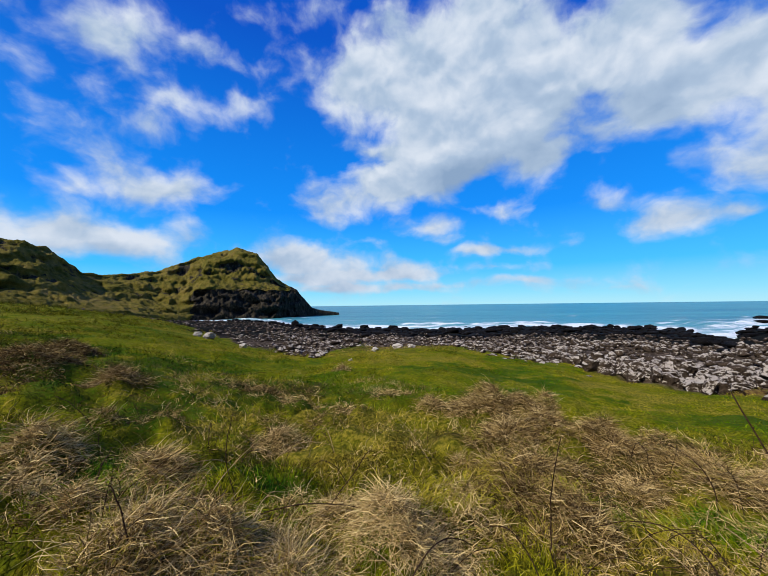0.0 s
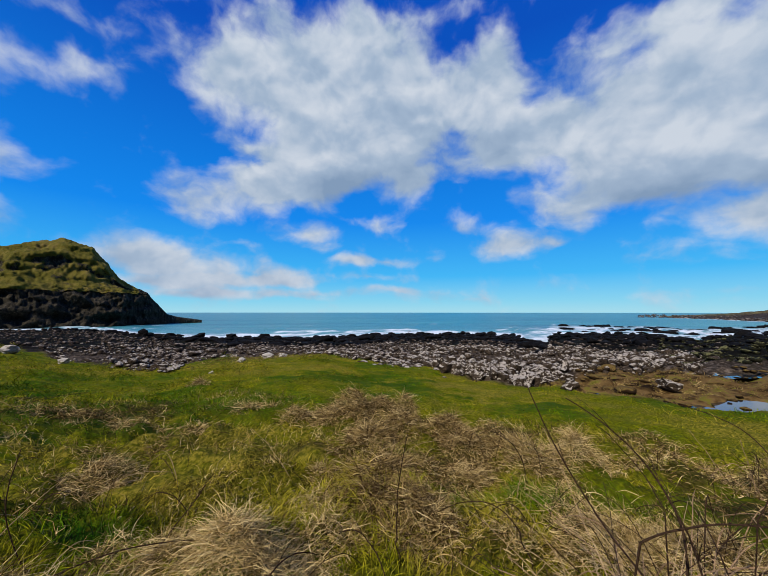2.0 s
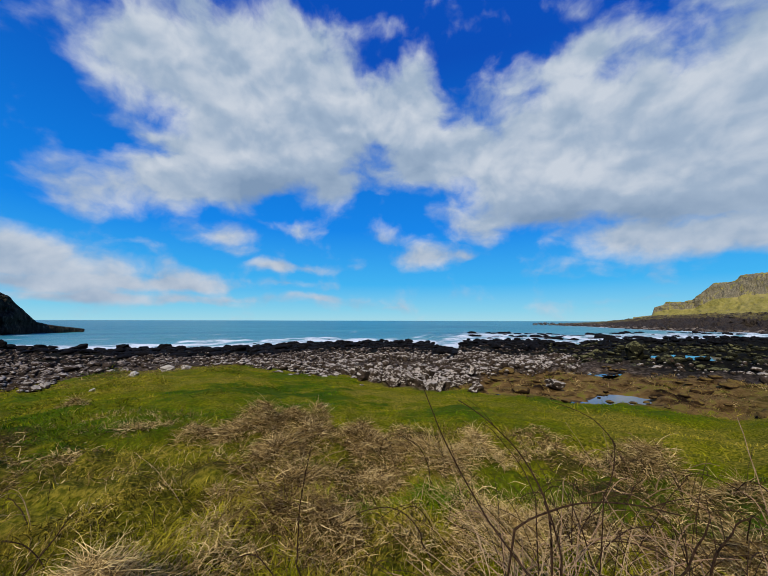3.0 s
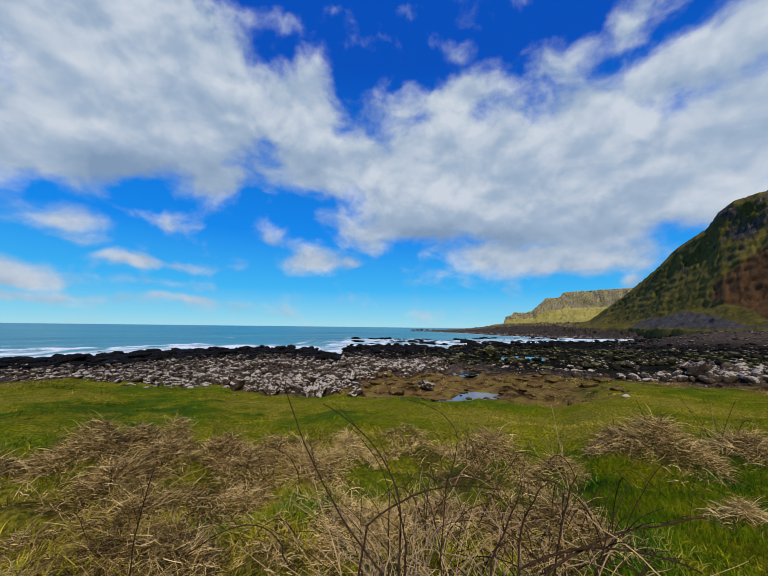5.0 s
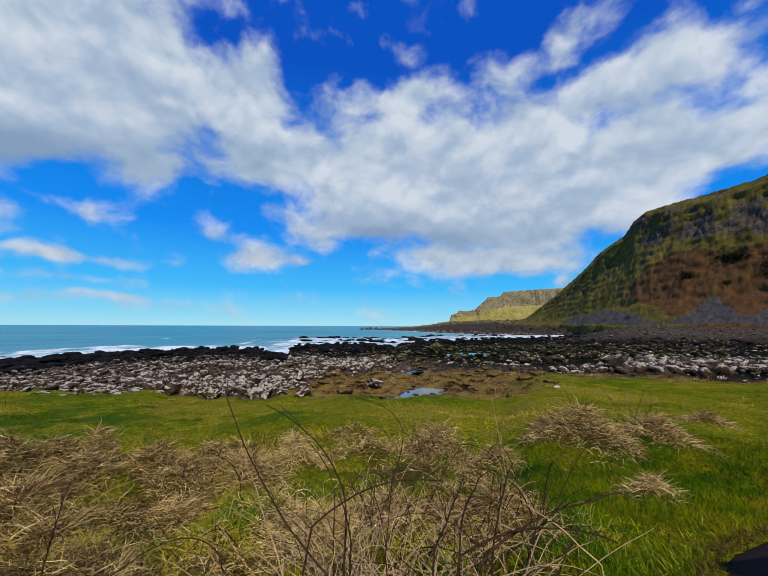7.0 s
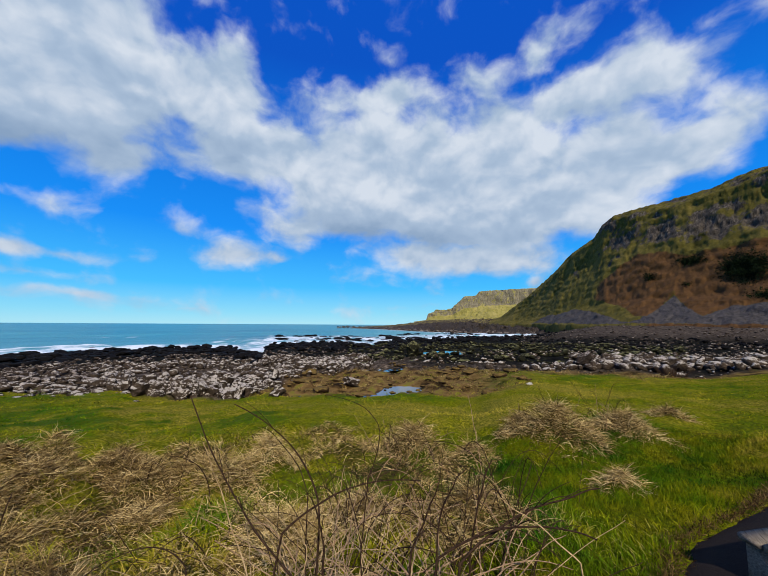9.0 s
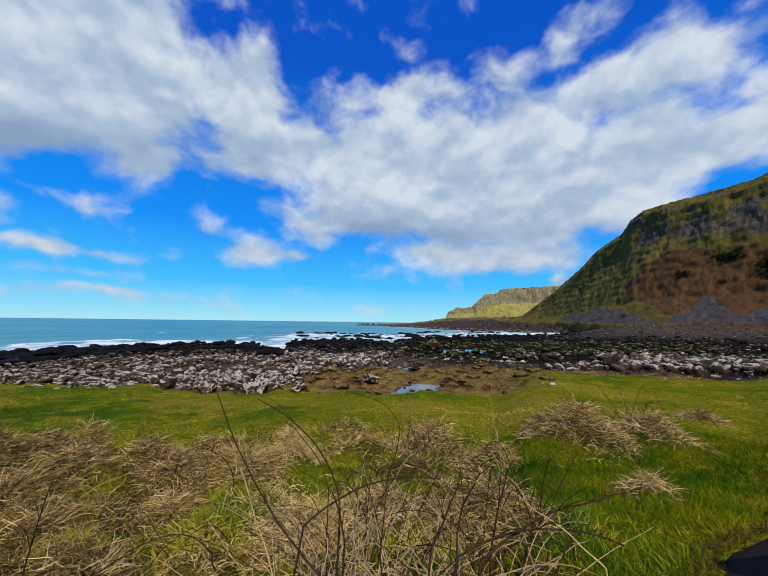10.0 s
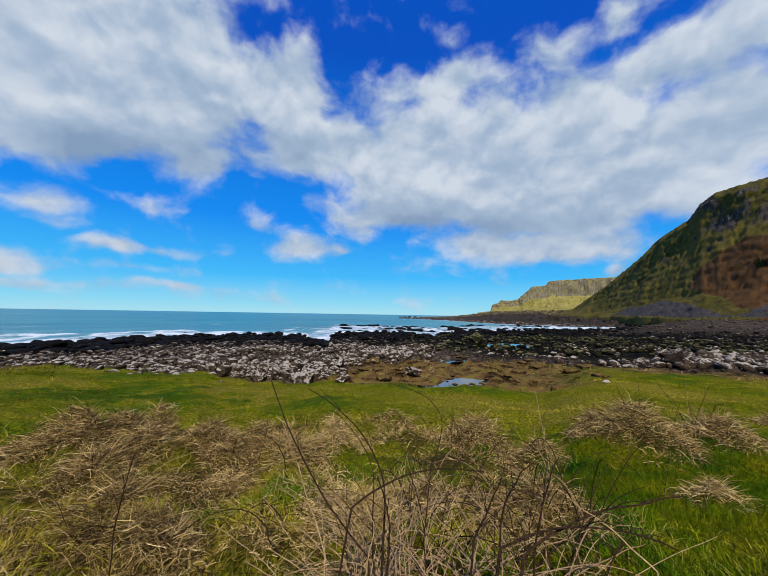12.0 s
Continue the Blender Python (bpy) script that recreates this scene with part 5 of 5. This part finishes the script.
DRY_LABEL = "bleached straw-coloured winter grass in drooping tussocks"
build_tussocks("dry_grass", DRY_LABEL, STRAW, straw_cover, 1.2, 4.6, 1250, 210, 4)
build_tussocks("dry_grass", DRY_LABEL, STRAW, straw_cover, 4.6, 10.5, 2700, 200, 3)
build_tussocks("dry_grass", DRY_LABEL, STRAW, straw_cover, 10.5, 27, 2200, 150, 2)
build_heaps()
build_tussocks("marsh_grass", "short rusty dead grass round the pools", STRAW, marsh_cover, 17, 36, 3600, 220, 2, 0.2, 0.34, 0.05, 0.13)
build_tussocks("grass_tufts", "lumpy tufts of long green grass", GRASS, tuft_cover, 3.0, 34, 5200, 170, 2, 0.30, 0.42, 0.3, 0.26)
build_tussocks("grass_tufts", "lumpy tufts of long green grass", GRASS, far_tufts, 30, 125, 15000, 700, 2, 0.34, 0.36, 0.3, 0.3)
build_tussocks("grass_tufts", "lumpy tufts of long green grass", GRASS, near_tufts, 1.4, 14.0, 1700, 130, 3, 0.22, 0.40, 0.35, 0.30)
build_tussocks("dry_grass", DRY_LABEL, STRAW, sparse_cover, 2.0, 12.0, 2600, 26, 2, 0.22, 0.55, 0.75, 0.25)
build_long_grass("green_grass", 1.0, 5.0, 62000, 3)
build_long_grass("green_grass", 5.0, 24, 70000, 2)
build_lush_grass(65000)
build_lawn()
build_path_fringe(9000)

# ---- brambles ----


def tube(points, r_base, r_tip, sides=6):
    """A tapering stem through the points; returns a bmesh."""
    bm = bmesh.new()
    rings = []
    count = len(points)
    for k, p in enumerate(points):
        ahead = (points[min(k + 1, count - 1)] - points[max(k - 1, 0)]).normalized()
        side = ahead.cross(Vector((0.31, 0.22, 0.92))).normalized()
        other = ahead.cross(side)
        r = r_base + (r_tip - r_base) * k / (count - 1)
        r *= 1 + 0.15 * noise.noise(p * 30)
        rings.append([bm.verts.new(p + (side * math.cos(a) + other * math.sin(a)) * r) for a in (2 * math.pi * i / sides for i in range(sides))])
    for k in range(count - 1):
        for i in range(sides):
            bm.faces.new((rings[k][i], rings[k][(i + 1) % sides], rings[k + 1][(i + 1) % sides], rings[k + 1][i]))
    bm.faces.new(rings[-1])
    bm.faces.new(rings[0][::-1])
    return bm


def link_bm(name, bm, material, parent=None, label=""):
    me = bpy.data.meshes.new(name)
    bm.to_mesh(me)
    bm.free()
    me.polygons.foreach_set("use_smooth", np.ones(len(me.polygons), dtype=bool))
    me.materials.append(material)
    ob = new(name, me)
    ob.parent = parent
    if label:
        ob["label"] = label
    return ob


def stem_path(base, mid, tip, steps=16, wobble=0.012):
    """A smooth line through three points, with the crooks of a real stem."""
    ctrl = mid * 2 - (base + tip) * 0.5
    seed = Vector((base.x * 9, tip.y * 7, tip.z * 5))
    line = []
    for k in range(steps + 1):
        s = k / steps
        p = base * (1 - s) ** 2 + ctrl * 2 * s * (1 - s) + tip * s * s
        line.append(p + noise.noise_vector(seed + Vector((s * 5, 0, 0))) * wobble * (0.3 + s))
    return line


STEM = {"cane": (0.0062, 0.0025, CANE, "grey-brown dead bramble cane lying across the thicket"),
        "shoot": (0.0062, 0.0028, BARK, "dark thorny bramble shoot arching out of the grass"),
        "twig": (0.0036, 0.0018, BARK, "thin dark bramble twig rising from the grass"),
        "stalk": (0.0036, 0.0014, DEAD, "pale dead stalk leaning in the dry grass")}


def add_thorns(bm, line, radius, every=2):
    for k in range(1, len(line) - 1, every):
        p, ahead = line[k], (line[k + 1] - line[k]).normalized()
        out = Vector((noise.noise(p * 91), noise.noise(p * 57 + Vector((5, 0, 0))), 0.25)).normalized()
        out = (out - ahead * out.dot(ahead)).normalized()
        a, b = ahead * radius * 0.9, ahead.cross(out).normalized() * radius * 0.6
        root = p + out * radius * 0.7
        v = [bm.verts.new(root + a), bm.verts.new(root - a + b), bm.verts.new(root - a - b), bm.verts.new(root + out * radius * 1.9 - a * 0.8)]
        for tri in ((0, 1, 3), (1, 2, 3), (2, 0, 3)):
            bm.faces.new([v[i] for i in tri])


def bramble(kind, base, mid, tip):
    """A stem through three points, each a bearing, a distance and a height from the first eye; its foot runs down into the soil."""
    r0, r1, material, label = STEM[kind]
    p = [Vector((*at(b, d), EYE + h)) for b, d, h in (base, mid, tip)]
    foot_z = float(land(np.array([p[0].x]), np.array([p[0].y]))[0][0]) - 0.04
    line = stem_path(*p)
    if p[0].z > foot_z + 0.03:
        start = p[0] + (p[0] - line[2]).normalized() * min(0.15, p[0].z - foot_z)
        foot = Vector((start.x, start.y, foot_z))
        line = [foot.lerp(p[0], k / 5) + Vector((0.02 * math.sin(k), 0.015 * math.cos(2 * k), 0)) * (k % 5 > 0) for k in range(5)] + line
    if kind == "stalk":
        return tagged(link_bm("dead_stalk", tube(line, r0, r1), material), label, "stalk", "dead stalks in the rough grass")
    bm = tube(line, r0, r1)
    add_thorns(bm, line, r0 * 0.8)
    if kind != "shoot":
        return tagged(link_bm("bramble", bm, material), label, "bramble", "brambles in the rough grass")
    plant = tagged(new("bramble"), label, "bramble", "brambles in the rough grass")
    plant.location = line[0]
    link_bm("stem", bm, material, plant).location = -line[0]
    rnd = random.Random(round(p[2].x * 1000))
    for k in range(rnd.randint(1, 3)):
        i = rnd.randint(len(line) // 2, len(line) - 3)
        a = line[i]
        way = (line[i + 1] - line[i]).normalized() + Vector((rnd.uniform(-1, 1), rnd.uniform(-1, 1), rnd.uniform(-0.1, 0.9)))
        end = a + way.normalized() * rnd.uniform(0.08, 0.24)
        twig = tube(stem_path(a, a.lerp(end, 0.5) + Vector((0, 0, 0.02)), end, 6, 0.006), 0.0022, 0.001, 5)
        link_bm("side_twig", twig, material, plant).location = -line[0]
    return plant


bramble("shoot", (59.7, 1.97, -1.18), (50.7, 2.13, -0.88), (44.4, 2.24, -0.42))
bramble("stalk", (53.9, 1.94, -1.16), (50.3, 2.07, -0.93), (46.4, 2.15, -0.62))
bramble("shoot", (61.3, 2.13, -1.06), (57.9, 2.31, -0.76), (49.2, 2.37, -0.50))
bramble("twig", (59.4, 2.22, -0.93), (56.7, 2.41, -0.81), (52.6, 2.44, -0.64))
bramble("twig", (67.0, 2.35, -0.89), (67.7, 2.46, -0.62), (61.1, 2.53, -0.50))
bramble("shoot", (57.1, 2.01, -0.99), (65.1, 2.04, -0.82), (74.4, 2.08, -0.77))
bramble("shoot", (79.9, 1.85, -0.97), (87.1, 2.02, -0.82), (94.7, 2.13, -0.72))
bramble("shoot", (80.3, 2.20, -1.17), (81.3, 2.20, -0.93), (83.1, 2.21, -0.70))
bramble("stalk", (92.5, 1.93, -0.91), (88.3, 1.92, -0.81), (83.3, 1.91, -0.71))
bramble("shoot", (77.1, 1.89, -0.99), (86.2, 1.92, -0.83), (94.2, 1.93, -0.82))
bramble("shoot", (73.1, 2.18, -1.16), (74.9, 2.18, -0.99), (76.8, 2.19, -0.81))
bramble("shoot", (76.2, 2.29, -1.12), (77.5, 2.29, -0.94), (79.8, 2.30, -0.79))
bramble("shoot", (62.6, 1.93, -1.15), (62.5, 1.93, -0.97), (61.0, 1.92, -0.80))
bramble("stalk", (60.1, 1.92, -1.11), (60.5, 1.92, -1.01), (59.0, 1.92, -0.92))
bramble("shoot", (-31.7, 6.68, -2.05), (-27.0, 6.68, -1.37), (-18.6, 6.68, -1.18))
bramble("stalk", (-26.8, 3.70, -1.82), (-23.0, 3.70, -1.49), (-17.3, 3.70, -1.22))
bramble("twig", (-35.0, 6.00, -2.01), (-31.3, 6.00, -2.02), (-27.3, 6.00, -2.16))
bramble("stalk", (-26.7, 2.76, -1.75), (-28.4, 2.76, -1.34), (-33.7, 2.76, -1.00))
bramble("shoot", (-38.7, 5.26, -1.94), (-38.7, 5.26, -1.69), (-38.8, 5.26, -1.43))
bramble("shoot", (-26.3, 3.02, -1.77), (-14.7, 3.02, -1.62), (0.4, 3.02, -1.76))
bramble("shoot", (-9.5, 3.20, -1.79), (-6.0, 3.20, -1.55), (-2.8, 3.20, -1.30))
bramble("shoot", (-22.2, 3.54, -1.81), (-24.0, 3.54, -1.37), (-23.2, 3.54, -0.97))
bramble("twig", (-33.9, 6.68, -2.05), (-34.3, 6.68, -1.61), (-31.8, 6.68, -1.75))
bramble("shoot", (-37.0, 6.40, -2.03), (-37.1, 6.40, -1.74), (-37.3, 6.40, -1.44))
bramble("stalk", (-35.5, 3.28, -1.79), (-35.3, 3.28, -1.62), (-34.9, 3.28, -1.45))
bramble("shoot", (-28.0, 2.76, -1.75), (-29.6, 2.76, -1.60), (-32.1, 2.76, -1.51))
bramble("stalk", (-16.8, 4.70, -1.90), (-13.0, 4.70, -1.75), (-8.3, 4.70, -1.84))
bramble("shoot", (24.5, 2.90, -1.76), (24.7, 2.90, -1.37), (26.3, 2.90, -0.97))
bramble("twig", (38.6, 5.38, -1.95), (39.2, 5.38, -1.68), (39.3, 5.38, -1.42))
bramble("shoot", (42.6, 4.68, -1.90), (41.0, 4.68, -1.60), (37.6, 4.68, -1.47))
bramble("shoot", (42.2, 3.24, -1.79), (37.2, 3.24, -1.60), (29.6, 3.24, -1.75))
bramble("twig", (36.2, 5.78, -1.99), (34.8, 5.78, -1.84), (32.8, 5.78, -1.97))
bramble("shoot", (89.9, 7.85, -2.14), (88.7, 7.84, -1.68), (87.4, 7.84, -1.21))
bramble("shoot", (82.6, 7.96, -2.15), (85.9, 7.96, -1.96), (88.9, 7.96, -1.97))
bramble("twig", (92.6, 9.73, -2.28), (92.4, 9.73, -2.05), (92.1, 9.73, -1.84))
bramble("twig", (103.2, 9.79, -2.29), (104.7, 9.78, -2.12), (106.3, 9.78, -2.11))


def random_brambles(count, b_low, b_high, d_low, d_high, high_low, high_high, kinds, reach_low=0.10, reach_high=0.70):
    for _ in range(count):
        b, d = RNG.uniform(b_low, b_high), RNG.uniform(d_low, d_high)
        x, y = at(b, d)
        if on_path(np.array([x]), np.array([y]))[0] < 0.3:
            continue
        gz = float(land(np.array([x]), np.array([y]))[0][0]) - EYE
        h = RNG.uniform(high_low, high_high)
        reach = RNG.uniform(reach_low, reach_high)
        way = RNG.uniform(0, 6.28)
        tx, ty = x + reach * math.cos(way), y + reach * math.sin(way)
        mx, my = x + reach * 0.45 * math.cos(way), y + reach * 0.45 * math.sin(way)
        sag = RNG.uniform(0.35, 1.05)
        polar = lambda px, py, pz: (math.degrees(math.atan2(px, py)), math.hypot(px, py), pz)
        bramble(kinds[RNG.integers(len(kinds))], polar(x, y, gz), polar(mx, my, gz + h * (0.5 + 0.35 * (1.05 - sag))), polar(tx, ty, gz + h * sag))


random_brambles(80, 54, 85, 1.8, 2.9, 0.30, 0.70, ("cane", "twig", "cane", "stalk"), 0.5, 1.4)
random_brambles(200, 54, 87, 1.9, 3.3, 0.30, 0.70, ("cane", "stalk", "stalk", "twig"), 0.3, 1.2)
random_brambles(70, 60, 86, 2.7, 4.4, 0.50, 0.95, ("twig", "cane", "shoot"), 0.3, 1.0)
random_brambles(26, 64, 74, 6.2, 7.2, 0.45, 0.80, ("twig", "twig", "cane", "shoot"))
random_brambles(24, 84, 97, 8.4, 9.6, 0.50, 0.90, ("twig", "twig", "cane", "shoot"))
random_brambles(60, -45, 45, 2.0, 6.0, 0.22, 0.55, ("twig", "twig", "shoot", "stalk"))
random_brambles(26, 20, 92, 3.4, 7.0, 0.3, 0.65, ("twig", "twig", "shoot"))


def bare_shrub(bearing, distance, high, wide):
    x, y = at(bearing, distance)
    gz = float(land(np.array([x]), np.array([y]))[0][0]) - 0.05
    root = tagged(new("bare_shrub"), "leafless red-brown shrub between the pale boulders", "shrub")
    root.location = (x, y, gz)
    rnd = random.Random(5)
    for _ in range(46):
        a, r = rnd.uniform(0, 6.28), rnd.uniform(0.1, 1.0) * wide
        foot = Vector((math.cos(a) * r * 0.5, math.sin(a) * r * 0.5, 0))
        tip = Vector((math.cos(a) * r, math.sin(a) * r, high * rnd.uniform(0.6, 1.0)))
        line = stem_path(foot, foot.lerp(tip, 0.5) + Vector((0, 0, 0.1)), tip, 7, 0.05)
        bm = tube(line, 0.02, 0.008, 4)
        link_bm("branch", bm, BARK, root)
    return root


bare_shrub(102.5, 37.0, 0.95, 1.5)

# ---- path and bench ----


def build_path():
    xs = np.linspace(-14, 22, 90)
    rows = []
    for off in np.linspace(0, 2.2, 9):
        y = np.interp(xs, PATH_X, PATH_Y) - off + 0.06 * np.sin(xs * 3 + off)
        rows.append(np.stack([xs, y, land(xs, y)[0] + 0.07 - 0.10 * (off == 0) - 0.1 * (off > 2.1)], 1))
    ob = mesh_object("path", np.concatenate(rows).tolist(), grid_faces(9, 90), TAR)
    tagged(ob, "dark damp tarmac footpath through the grass", "path", kind="structure")


def plank(length, width, thick):
    bm = bmesh.new()
    bmesh.ops.create_cube(bm, size=1, matrix=Matrix.Diagonal((length, width, thick, 1)))
    bmesh.ops.bevel(bm, geom=bm.edges[:], offset=0.006, segments=2, affect="EDGES")
    return bm


def build_bench():
    cx, cy = 4.02, -1.16
    gz = float(land(np.array([cx]), np.array([cy]))[0][0]) + 0.04
    bench = tagged(new("bench"), "weathered grey timber bench beside the path", "bench")
    bench.matrix_world = Matrix.Translation((cx, cy, gz)) @ pose(0, 0, 0, 0, 0, -52)
    top = EYE - 0.06 - 1.50 - gz
    for k in range(3):
        p = link_bm("seat_plank", plank(1.6, 0.145, 0.05), WOOD, bench)
        p.location = (0.80, -0.0725 - 0.152 * k, top - 0.025)
    for k, px in enumerate((0.10, 1.50)):
        leg = link_bm("leg", plank(0.10, 0.42, top - 0.05), WOOD, bench)
        leg.location = (px, -0.225, (top - 0.05) / 2 - 0.02)
    rail = link_bm("rail", plank(1.3, 0.05, 0.12), WOOD, bench)
    rail.location = (0.80, -0.225, top - 0.11)


build_path()
build_bench()
